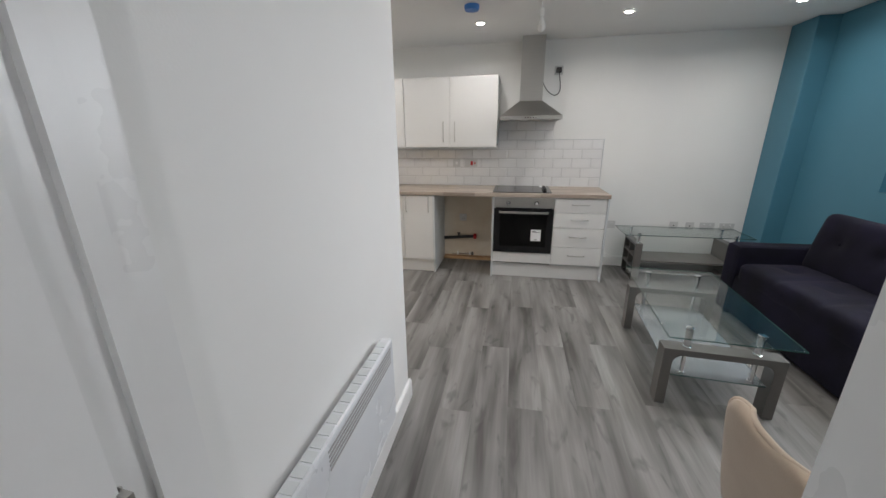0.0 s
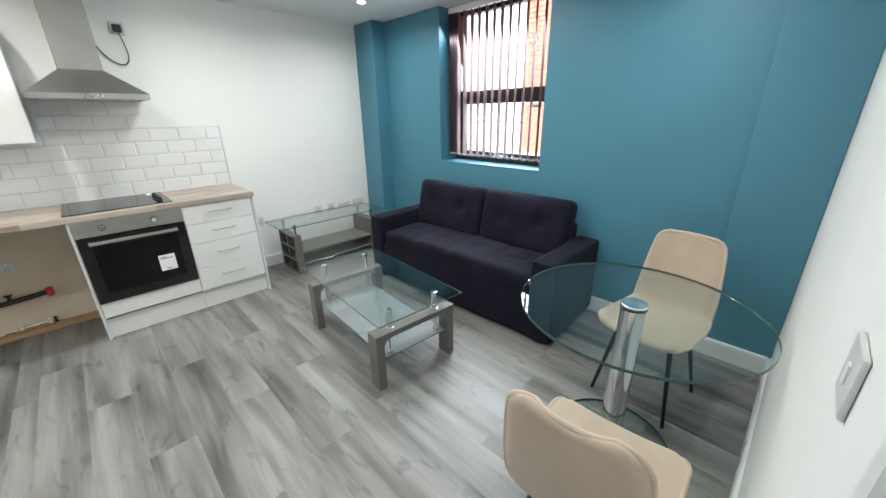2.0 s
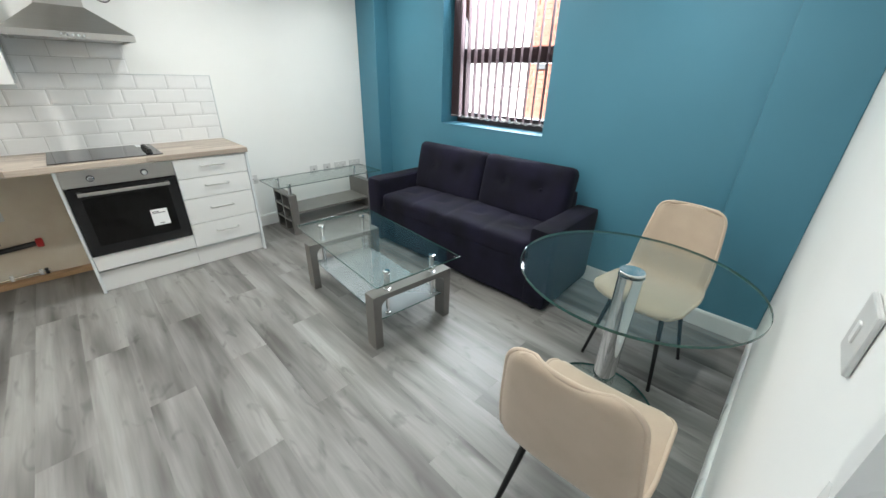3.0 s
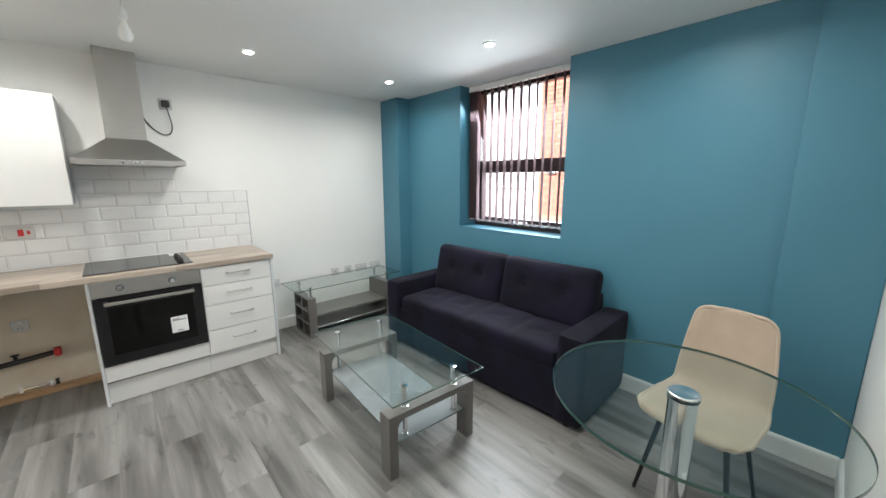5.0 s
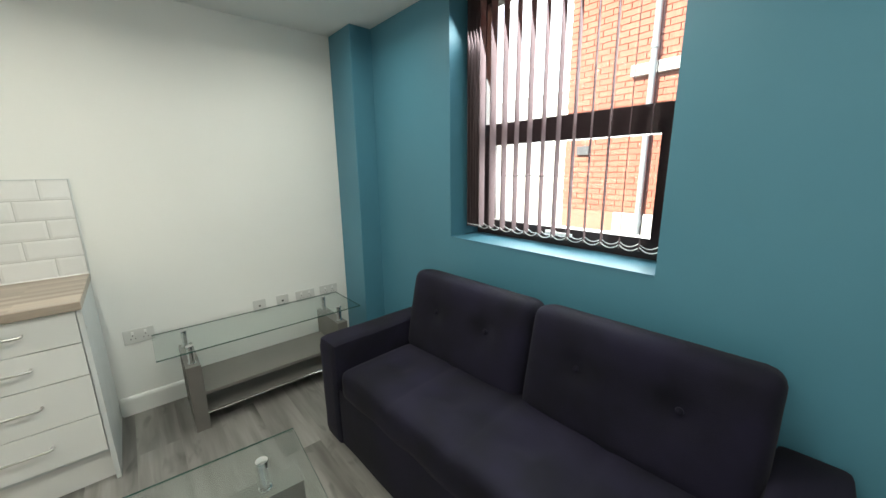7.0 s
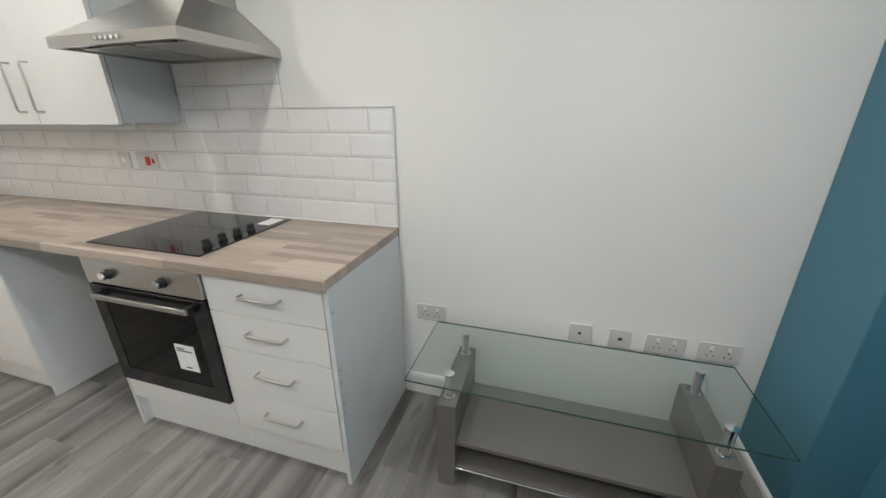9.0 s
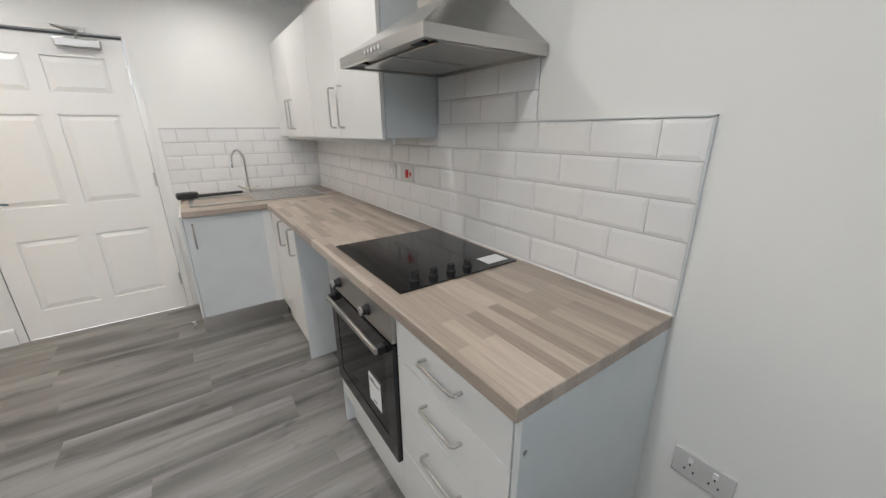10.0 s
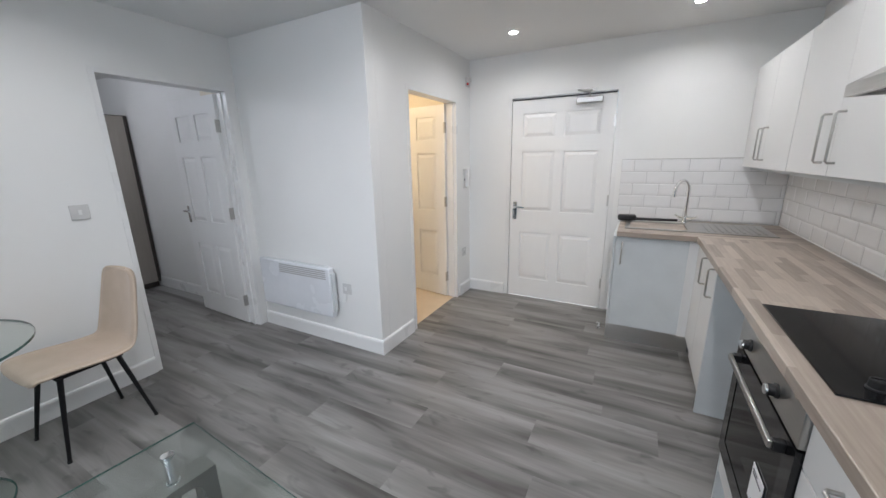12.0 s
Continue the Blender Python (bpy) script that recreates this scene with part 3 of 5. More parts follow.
# ---- kitchen ----
TOP = 0.91           # worktop surface
FRONT = -0.58        # faces of the base units


def bar_handle(parent, a, b, out):
    """A bent round bar handle between a and b, standing off along out."""
    a, b, out = Vector(a), Vector(b), Vector(out)
    d = (b - a).normalized()
    bm = tube(bmesh.new(), [a, a + out * 0.8, a + out + d * 0.008, b + out - d * 0.008, b + out * 0.8, b], 0.005, 10)
    return part("handle", bm, STEEL, parent, "brushed steel bar handle")


def plinth(parent, x0, x1, y):
    part("plinth", B(x0, x1, y, y + 0.016, 0.0, 0.148), UNIT, parent)


# drawer unit at the end of the run
u = thing("drawer_unit", "pale grey kitchen unit with four drawers", "cabinet", (-0.27, -0.29, 0))
part("body", B(-0.25, 0.248, -0.27, 0.28, 0.15, 0.872), PANEL, u)
part("end_panel", B(0.2485, 0.2665, -0.29, 0.285, 0, 0.872, bevel=0.001), PANEL, u, "pale grey melamine end panel")
plinth(u, -0.25, 0.248, -0.25)
for z0, z1 in ((0.722, 0.866), (0.566, 0.718), (0.364, 0.562), (0.172, 0.360)):
    dr = part("drawer", B(-0.248, 0.244, -0.29, -0.272, z0, z1, bevel=0.0015), UNIT, u)
    zc = (z0 + z1) / 2 + 0.012
    bar_handle(dr, (-0.08, -0.29, zc), (0.08, -0.29, zc), (0, -0.03, 0))
for z in (0.78, 0.55, 0.50, 0.40, 0.36):
    part("screw_cap", R((0.2665, -0.275, z), (0.268, -0.275, z), 0.006, seg=10), STEEL, u)

# oven housing and built-under oven
u = thing("oven_housing", "pale grey unit housing the oven", "cabinet", (-0.82, -0.29, 0))
part("side_panel", B(-0.318, -0.300, -0.29, 0.285, 0, 0.872, bevel=0.001), PANEL, u)
part("filler_panel", B(-0.298, 0.298, -0.29, -0.272, 0.172, 0.283, bevel=0.0015), UNIT, u)
plinth(u, -0.30, 0.298, -0.25)
o = thing("oven", "built-in electric oven with steel panel and black glass door", "oven", (-0.82, -0.29, 0.286))
part("body", B(-0.28, 0.28, -0.262, 0.26, 0.0, 0.575), BLACK, o)
part("control_panel", B(-0.298, 0.298, -0.305, -0.265, 0.478, 0.584, bevel=0.003), STEEL, o, "brushed steel control panel")
bm = bmesh.new()
rings = []
for y in (-0.305, -0.275):
    rings.append([[bm.verts.new((x, y, z)) for x, z in ((-w, z0), (w, z0), (w, z1), (-w, z1))] for w, z0, z1 in ((0.297, 0.002, 0.47), (0.235, 0.07, 0.40))])
for k in range(4):
    j = (k + 1) % 4
    for out, inn in rings:
        bm.faces.new((out[k], out[j], inn[j], inn[k]))
    for s in (0, 1):
        bm.faces.new((rings[0][s][k], rings[0][s][j], rings[1][s][j], rings[1][s][k]))
door = part("door", bm, BLACK_GLASS, o, "black glass oven door")
part("window", B(-0.235, 0.235, -0.303, -0.298, 0.07, 0.40), OVEN_GLASS, door, "smoked glass window")
bm = B(-0.245, 0.245, -0.342, -0.330, 0.424, 0.446, bevel=0.004)
part("handle", bm, STEEL, door, "flat steel bar handle")
for x in (-0.236, 0.236):
    part("handle_bracket", B(x - 0.012, x + 0.012, -0.331, -0.304, 0.420, 0.450, bevel=0.004), BLACK, door, "black handle bracket")
bm = bmesh.new()
for k in range(9):
    tube(bm, [(-0.225 + 0.056 * k, -0.26, 0.225), (-0.225 + 0.056 * k, -0.263, 0.225)], 0.002, 5)
tube(bm, [(-0.23, -0.27, 0.235), (0.23, -0.27, 0.235)], 0.003, 6)
part("rack", bm, CHROME, o, "chrome oven rack rail")
for x in (-0.155, 0.125):
    kn = part("knob", lathe(bmesh.new(), [(0.021, 0), (0.021, 0.006), (0.017, 0.009), (0.0165, 0.024)], seg=24), BLACK, o, "black control knob with a chrome face")
    part("knob_face", lathe(bmesh.new(), [(0.0162, 0.0242), (0.0162, 0.028), (0.013, 0.031)], seg=24), CHROME, kn, "chrome knob face")
    kn.matrix_basis = pose(x, -0.305, 0.528, 90, 0, 0)
lab = part("energy_label", B(0.085, 0.185, -0.3075, -0.3055, 0.135, 0.255), PAPER, door, "white paper energy label")
for a, b, z in ((0.095, 0.135, 0.238), (0.095, 0.172, 0.228), (0.12, 0.15, 0.150)):
    line = new("printed_line", finish(B(a, b, -0.3083, -0.3075, z - 0.003, z + 0.003), "printed_line", INK))
    line.parent = o

# corner base unit past the appliance gap
u = thing("corner_base_unit", "pale grey corner base unit with two doors", "cabinet", (-2.10, -0.29, 0))
part("corner_post", B(-0.365, -0.338, -0.345, -0.270, 0.154, 0.866), UNIT, u)
part("side_panel", B(0.328, 0.346, -0.29, 0.285, 0, 0.872, bevel=0.001), PANEL, u)
part("body", B(-0.36, 0.327, -0.268, 0.28, 0.15, 0.872), PANEL, u)
plinth(u, -0.36, 0.327, -0.25)
for x0, x1, hx in ((0.002, 0.326, 0.165), (-0.337, -0.002, 0.04)):
    dr = part("door", B(x0, x1, -0.29, -0.270, 0.154, 0.866, bevel=0.0015), UNIT, u)
    bar_handle(dr, (hx + (0.12 if hx > 0.1 else 0), -0.29, 0.69), (hx + (0.12 if hx > 0.1 else 0), -0.29, 0.85), (0, -0.03, 0))

# sink unit on the entry wall
u = thing("sink_unit", "pale grey sink base unit with one door", "cabinet", (-2.745, -0.85, 0))
part("body", B(-0.30, 0.275, -0.25, 0.24, 0.15, 0.872), PANEL, u)
part("end_panel", B(-0.30, 0.298, -0.267, -0.251, 0.15, 0.872, bevel=0.001), PANEL, u)
part("plinth", B(0.225, 0.241, -0.267, 0.30, 0.0, 0.148), STEEL, u, "brushed metal-faced plinth")
part("plinth_return", B(-0.3, 0.224, -0.267, -0.251, 0.0, 0.148), UNIT, u)
dr = part("door", B(0.277, 0.297, -0.249, 0.235, 0.154, 0.866, bevel=0.0015), PANEL, u)
bar_handle(dr, (0.297, -0.205, 0.66), (0.297, -0.205, 0.82), (0.03, 0, 0))

# worktop: one L of two lengths meeting at the corner
wt = thing("worktop", "wood-block laminate kitchen worktop", "worktop", (-1.2, -0.3, TOP))
part("main_length", B(-1.21, 1.2, -0.30, 0.299, -0.038, 0, bevel=0.004), WORKTOP, wt)
ret = part("sink_length", B(-0.54, 0.599, -0.342, 0.343, -0.038, -0.0005, bevel=0.004), WORKTOP, wt)
ret.matrix_basis = pose(-1.5545, -0.257, 0, 0, 0, 90)
part("sealant", prism(bmesh.new(), [(0.299, 0.0), (0.289, 0.0), (0.297, 0.012), (0.299, 0.013)], "x", -1.91, 1.198), PLASTIC, wt, "white silicone sealant bead")

# sink, tap, brush
sk = thing("kitchen_sink", "stainless steel inset sink with drainer", "sink", (-2.775, -0.58, TOP))
bm = B(-0.22, 0.22, -0.47, -0.44, 0.001, 0.007)
box(bm, -0.22, 0.22, -0.06, -0.03, 0.001, 0.007)
box(bm, 0.17, 0.22, -0.44, -0.06, 0.001, 0.007)
box(bm, -0.22, -0.13, -0.44, -0.06, 0.001, 0.007)
part("rim", bm, STEEL, sk)
bm = B(-0.13, 0.17, -0.44, -0.06, -0.15, -0.147)
for a in ((-0.131, -0.128, -0.44, -0.06), (0.168, 0.171, -0.44, -0.06), (-0.13, 0.17, -0.442, -0.439), (-0.13, 0.17, -0.061, -0.058)):
    box(bm, *a, -0.15, 0.004)
part("bowl", bm, STEEL, sk)
drn = part("drainer", B(-0.22, 0.22, -0.03, 0.44, 0.001, 0.006), STEEL, sk, "ribbed steel drainer")
for k in range(9):
    part("rib", B(-0.17, 0.17, 0.06 + 0.04 * k, 0.075 + 0.04 * k, 0.006, 0.010, bevel=0.0015), STEEL, drn)
bm = lathe(bmesh.new(), [(0.025, 0.0), (0.025, 0.008), (0.017, 0.02), (0.015, 0.045)], (0, 0, 0), 20)
tube(bm, [(0, 0, 0.04), (0, 0, 0.255)] + arc((0.085, 0.255), 0.085, 180, 0, 12, "xz")[1:] + [(0.17, 0, 0.215)], 0.0105, 12)
tp = thing("sink_tap", "chrome swan-neck mixer tap", "tap", (-2.965, -0.63, TOP + 0.007), -38)
part("spout", bm, CHROME, tp)
for s in (-1, 1):
    bm = rod(bmesh.new(), (0, 0, 0.035), (0, s * 0.05, 0.04), 0.010)
    rod(bm, (0, s * 0.045, 0.04), (0, s * 0.085, 0.055), 0.007)
    part("tap_lever", bm, CHROME, tp)
bm = rod(bmesh.new(), (0, -0.05, 0.0), (0, 0.27, 0.0), 0.013, 0.010)
box(bm, -0.035, 0.035, -0.17, -0.03, -0.014, 0.035, bevel=0.014)
solid("washing_up_brush", bm, BLACK, "black plastic washing-up brush across the sink", "brush").matrix_basis = pose(-2.93, -0.95, TOP + 0.022, 0, 0, 6)

# hob
h = thing("hob", "black ceramic electric hob with four knobs", "hob", (-0.845, -0.29, TOP))
part("glass_top", B(-0.295, 0.295, -0.255, 0.255, 0.0005, 0.006, bevel=0.002), BLACK_GLASS, h)
for k in range(4):
    kn = part("knob", lathe(bmesh.new(), [(0.019, 0), (0.019, 0.004), (0.0165, 0.006), (0.0155, 0.024), (0.013, 0.026)], seg=20), BLACK, h, "black control knob")
    kn.matrix_basis = pose(0.232, -0.165 + 0.075 * k, 0.006)
    part("pointer", B(-0.002, 0.002, -0.015, 0.015, 0.026, 0.029), BLACK, kn)
part("label", B(0.195, 0.265, 0.135, 0.235, 0.0062, 0.0072), PAPER, h, "white paper label")

# wall cabinets
WCF = -0.295
def wall_cabinet(x0, x1, handles, end=False):
    cx = (x0 + x1) / 2
    c = thing("wall_cabinet", "white-fronted kitchen wall cabinet with bar handles", "cabinet", (cx, 0, 1.36), group="wall cabinets")
    part("body", B(x0 - cx, x1 - cx, WCF + 0.02, -0.003, 0.0, 0.69), PANEL, c, "pale grey melamine carcass")
    n = len(handles)
    wd = (x1 - x0) / n
    for k, hx in enumerate(handles):
        a = x0 - cx + wd * k
        dr = part("door", B(a + 0.0015, a + wd - 0.0015, WCF, WCF + 0.018, -0.005, 0.692, bevel=0.0015), UNIT, c)
        bar_handle(dr, (hx - cx, WCF, 0.05), (hx - cx, WCF, 0.25), (0, -0.03, 0))
    return c


wall_cabinet(-2.13, -1.13, (-1.70, -1.575))
wall_cabinet(-3.11, -2.134, (-2.69, -2.59))
part("light_pelmet", B(0, 1.98, 0, 0.012, -0.03, 0.0), PANEL, thing("cabinet_pelmet", "pale grey strip beneath the wall cabinets", "trim", (-3.11, WCF + 0.05, 1.36)))

# cooker hood
hd = thing("cooker_hood", "brushed steel pyramid chimney cooker hood", "cooker hood", (-0.80, 0, 1.615))
bm = bmesh.new()
lo = [(-0.298, -0.47), (0.298, -0.47), (0.298, -0.003), (-0.298, -0.003)]
hi = [(-0.112, -0.235), (0.112, -0.235), (0.112, -0.003), (-0.112, -0.003)]
v0, v1, v2 = [bm.verts.new((x, y, 0)) for x, y in lo], [bm.verts.new((x, y, 0.035)) for x, y in lo], [bm.verts.new((x, y, 0.19)) for x, y in hi]
for a, b in ((v0, v1), (v1, v2)):
    for k in range(4):
        bm.faces.new((a[k], a[(k + 1) % 4], b[(k + 1) % 4], b[k]))
bm.faces.new(v2)
vi = [bm.verts.new((x * 0.94, -0.24 + (y + 0.24) * 0.92, 0)) for x, y in lo]
vj = [bm.verts.new((x * 0.94, -0.24 + (y + 0.24) * 0.92, 0.012)) for x, y in lo]
for a, b in ((v0, vi), (vi, vj)):
    for k in range(4):
        bm.faces.new((a[k], a[(k + 1) % 4], b[(k + 1) % 4], b[k]))
bm.faces.new(vj)
part("canopy", bm, STEEL, hd, smooth=False)
bm = B(-0.112, 0.112, -0.235, -0.003, 0.19, CEIL - 1.617)
part("chimney", bm, STEEL, hd, smooth=False)
for x in (-0.135, 0.135):
    bm = B(x - 0.118, x + 0.118, -0.395, -0.075, 0.003, 0.010, bevel=0.002)
    part("grease_filter", bm, STEEL, hd, "flat metal grease filter")
for x in (-0.2, 0.2):
    part("hood_lamp", R((x, -0.425, 0.004), (x, -0.425, 0.012), 0.028), BLACK, hd, "unlit dark hood lamp")
for k in range(5):
    part("button", R((-0.05 + 0.025 * k, -0.470, 0.018), (-0.05 + 0.025 * k, -0.476, 0.018), 0.007, seg=12), CHROME, hd)


# ---- wall plates ----
def plate(name, label, at, w, h, normal, inserts=(), category="socket"):
    """A moulded plate on a wall: the inserts are (material, u0, u1, v0, v1, depth, part name)."""
    turn = {"-y": 0, "+y": 180, "+x": 90, "-x": -90}[normal]
    p = thing(name, label, category, at, turn)
    part("faceplate", B(-w / 2, w / 2, -0.008, -0.0005, -h / 2, h / 2, bevel=0.003), OUTLET, p)
    for mat, u0, u1, v0, v1, dep, nm in inserts:
        part(nm, B(u0, u1, -0.008 - dep, -0.0075, v0, v1, bevel=0.001), mat, p)
    return p


def sockets_of(n, two):
    out = []
    for k in range(n):
        c = (k - (n - 1) / 2) * 0.06
        out.append((PLASTIC, c - 0.006, c + 0.006, 0.012, 0.03, 0.004, "rocker"))
        for du, v in ((0, 0.006), (-0.011, -0.014), (0.011, -0.014)):
            out.append((BLACK, c + du - 0.002, c + du + 0.002, v - 0.004, v + 0.004, 0.0006, "pin_hole"))
    return out


plate("double_socket", "white double socket on the wall beside the drawers", (0.15, 0, 0.49), 0.146, 0.086, "-y", sockets_of(2, True))
plate("aerial_socket", "white single outlet plate above the glass stand", (0.825, 0, 0.50), 0.086, 0.086, "-y", [(BLACK, -0.006, 0.006, -0.006, 0.006, 0.002, "aerial_hole")])
plate("aerial_socket", "white single data outlet above the glass stand", (0.985, 0, 0.50), 0.086, 0.086, "-y", [(BLACK, -0.008, 0.008, -0.006, 0.006, 0.002, "data_port")])
plate("double_socket", "white double socket above the glass stand", (1.155, 0, 0.50), 0.146, 0.086, "-y", sockets_of(2, True))
plate("double_socket", "white double socket close to the teal pier", (1.345, 0, 0.50), 0.146, 0.086, "-y", sockets_of(2, True))
plate("cooker_switch", "white cooker switch with a red rocker on tiles", (-1.43, -0.009, 1.165), 0.146, 0.086, "-y",
      [(RED, -0.005, 0.022, -0.022, 0.022, 0.006, "rocker"), (RED, 0.036, 0.052, -0.012, 0.012, 0.003, "neon")])
plate("fused_spur", "white fused spur plate on the tiles", (-1.60, -0.009, 1.165), 0.086, 0.086, "-y", [(PLASTIC, -0.012, 0.012, -0.015, 0.015, 0.004, "rocker")])
pl = plate("hood_socket", "white wall socket with a black plug in it", (-0.525, 0, 2.11), 0.086, 0.086, "-y")
part("plug", B(-0.026, 0.026, -0.042, -0.010, -0.026, 0.026, bevel=0.008), BLACK, pl, "black mains plug")
bm = tube(bmesh.new(), eased([(0, -0.035, -0.02), (0.012, -0.035, -0.08), (0.028, -0.02, -0.17), (0.015, -0.014, -0.225), (-0.03, -0.012, -0.245),
                        (-0.09, -0.010, -0.21), (-0.135, -0.010, -0.15), (-0.158, -0.010, -0.10), (-0.166, -0.010, -0.095)]), 0.004, 8)
part("cable", bm, BLACK, pl, "black looping cable")
plate("light_switch", "white light switch beside the bedroom doorway", (-0.370, SOUTH, 1.185), 0.088, 0.088, "+y", [(PLASTIC, -0.008, 0.008, -0.014, 0.014, 0.003, "rocker")], "switch")
sp = plate("fused_spur", "white heater spur with a short cable", (NIB, -2.915, 0.485), 0.086, 0.086, "+x", [(PLASTIC, -0.02, 0.0, -0.015, 0.015, 0.004, "rocker")])
part("cable", tube(bmesh.new(), [(0.0, -0.012, -0.03), (-0.01, -0.016, -0.10), (-0.045, -0.016, -0.125), (-0.085, -0.016, -0.10), (-0.11, -0.016, -0.05)], 0.004, 8), PLASTIC, sp)
plate("single_socket", "white single socket low on the wall", (-2.955, BATH, 0.47), 0.086, 0.086, "+y", sockets_of(1, False))
ic = plate("intercom", "white door-entry handset on the wall", (-2.99, BATH, 1.25), 0.09, 0.20, "+y", [(PLASTIC, 0.0, 0.035, -0.085, 0.085, 0.03, "handset"), (INK, -0.03, -0.01, -0.02, 0.0, 0.002, "button")], "intercom")
plate("alarm_sounder", "small white alarm sounder high in the corner", (-3.06, BATH, 2.19), 0.09, 0.09, "+y", [(RED, -0.03, -0.01, -0.03, -0.01, 0.012, "beacon"), (PLASTIC, -0.04, 0.04, 0.0, 0.04, 0.02, "housing")], "alarm")

# ---- appliance gap ----
solid("gap_plaster", B(-1.752, -1.14, -0.006, -0.001, 0.0, 0.868), PLASTER, "bare beige plaster behind the appliance gap", kind="structure")
solid("gap_batten", B(-1.75, -1.142, -0.075, -0.007, 0.0, 0.035, bevel=0.003), PINE, "raw pine batten along the foot of the wall", "batten")
wp = thing("waste_pipe", "black waste pipe with a red cap", "pipe", (-1.55, -0.035, 0.29))
part("pipe", R((-0.2, 0, -0.03), (0.17, 0, 0.0), 0.018), BLACK, wp)
bm = lathe(bmesh.new(), [(0.030, 0), (0.034, 0.004), (0.034, 0.028), (0.028, 0.035)], seg=14)
c = part("cap", bm, RED, wp, "red ribbed cap")
c.matrix_basis = pose(0.165, 0, 0, 0, 90, 0)
bm = R((-0.02, 0.0, -0.01), (-0.02, -0.0, 0.035), 0.010)
rod(bm, (-0.04, 0, 0.035), (0.0, 0, 0.035), 0.007)
part("valve", bm, BLACK, wp)
cp = thing("copper_pipe", "short capped water pipes low on the wall", "pipe", (-1.5, -0.03, 0.055))
part("pipe", R((-0.16, 0, 0), (0.12, 0, 0.012), 0.008), CHROME, cp)
for x in (-0.08, 0.07, 0.1):
    part("valve", R((x, 0, -0.012), (x, 0, 0.03), 0.011), BLACK if x > 0.08 else PLASTIC, cp)
plate("gap_socket", "beige single socket on bare plaster", (-1.52, -0.006, 0.52), 0.086, 0.086, "-y", sockets_of(1, False))

# ---- panel heater ----
ph = thing("panel_heater", "white wall-mounted electric panel heater", "heater", (NIB, -3.43, 0.245), 90)
part("body", B(-0.41, 0.41, -0.075, -0.02, 0.0, 0.41, bevel=0.012), HEATER, ph)
part("back_bracket", B(-0.3, 0.3, -0.02, -0.001, 0.05, 0.36), HEATER, ph)
# the shade inside the pressed slots, put on as proud grey strips
bm = bmesh.new()
for k in range(5):
    box(bm, -0.16, 0.37, -0.0775, -0.0755, 0.315 + 0.016 * k, 0.323 + 0.016 * k, bevel=0.0008)
part("louvre", bm, GROUT, ph, "grey strips painted as shaded louvre slots")
bm = bmesh.new()
for k in range(16):
    box(bm, -0.36 + 0.046 * k, -0.325 + 0.046 * k, -0.066, -0.030, 0.4095, 0.4125)
part("top_grille", bm, PANEL, ph, "slotted top grille")
part("control_pod", B(0.40, 0.43, -0.066, -0.028, 0.05, 0.37, bevel=0.006), PANEL, ph, "grey thermostat end pod")


# ---- furniture ----
def cushion(bm, sx, sy, sz, r, n=(16, 16, 8), puff=0.0, dimples=(), seed=0.0, rough=0.004, at=(0, 0, 0)):
    """A rounded, slightly wrinkled pad; the dimples are (x, y, radius, depth) in its top."""
    start = len(bm.verts)
    faces = {}
    def v(i, j, k):
        if (i, j, k) not in faces:
            p = Vector(((i / n[0] - 0.5) * sx, (j / n[1] - 0.5) * sy, (k / n[2] - 0.5) * sz))
            q = Vector((max(-sx / 2 + r, min(sx / 2 - r, p.x)), max(-sy / 2 + r, min(sy / 2 - r, p.y)), max(-sz / 2 + r, min(sz / 2 - r, p.z))))
            d = p - q
            if d.length > 1e-6:
                p = q + d.normalized() * r
            fx, fy = 1 - (2 * p.x / sx) ** 2, 1 - (2 * p.y / sy) ** 2
            if p.z > 0:
                p.z += puff * max(fx, 0) ** 0.5 * max(fy, 0) ** 0.5
                for dx, dy, rad, depth in dimples:
                    dist = math.hypot(p.x - dx, p.y - dy)
                    p.z -= depth * math.exp(-(dist / rad) ** 2)
            nz = noise.noise(Vector((p.x * 5 + seed, p.y * 5, p.z * 5)))
            p += rough * nz * Vector((0.5, 0.5, 1))
            faces[(i, j, k)] = bm.verts.new(p + Vector(at))
        return faces[(i, j, k)]
    a, b, c = n
    for i in range(a):
        for j in range(b):
            bm.faces.new((v(i, j, 0), v(i, j + 1, 0), v(i + 1, j + 1, 0), v(i + 1, j, 0)))
            bm.faces.new((v(i, j, c), v(i + 1, j, c), v(i + 1, j + 1, c), v(i, j + 1, c)))
    for i in range(a):
        for k in range(c):
            bm.faces.new((v(i, 0, k), v(i + 1, 0, k), v(i + 1, 0, k + 1), v(i, 0, k + 1)))
            bm.faces.new((v(i, b, k), v(i, b, k + 1), v(i + 1, b, k + 1), v(i + 1, b, k)))
    for j in range(b):
        for k in range(c):
            bm.faces.new((v(0, j, k), v(0, j, k + 1), v(0, j + 1, k + 1), v(0, j + 1, k)))
            bm.faces.new((v(a, j, k), v(a, j + 1, k), v(a, j + 1, k + 1), v(a, j, k + 1)))
    return bm


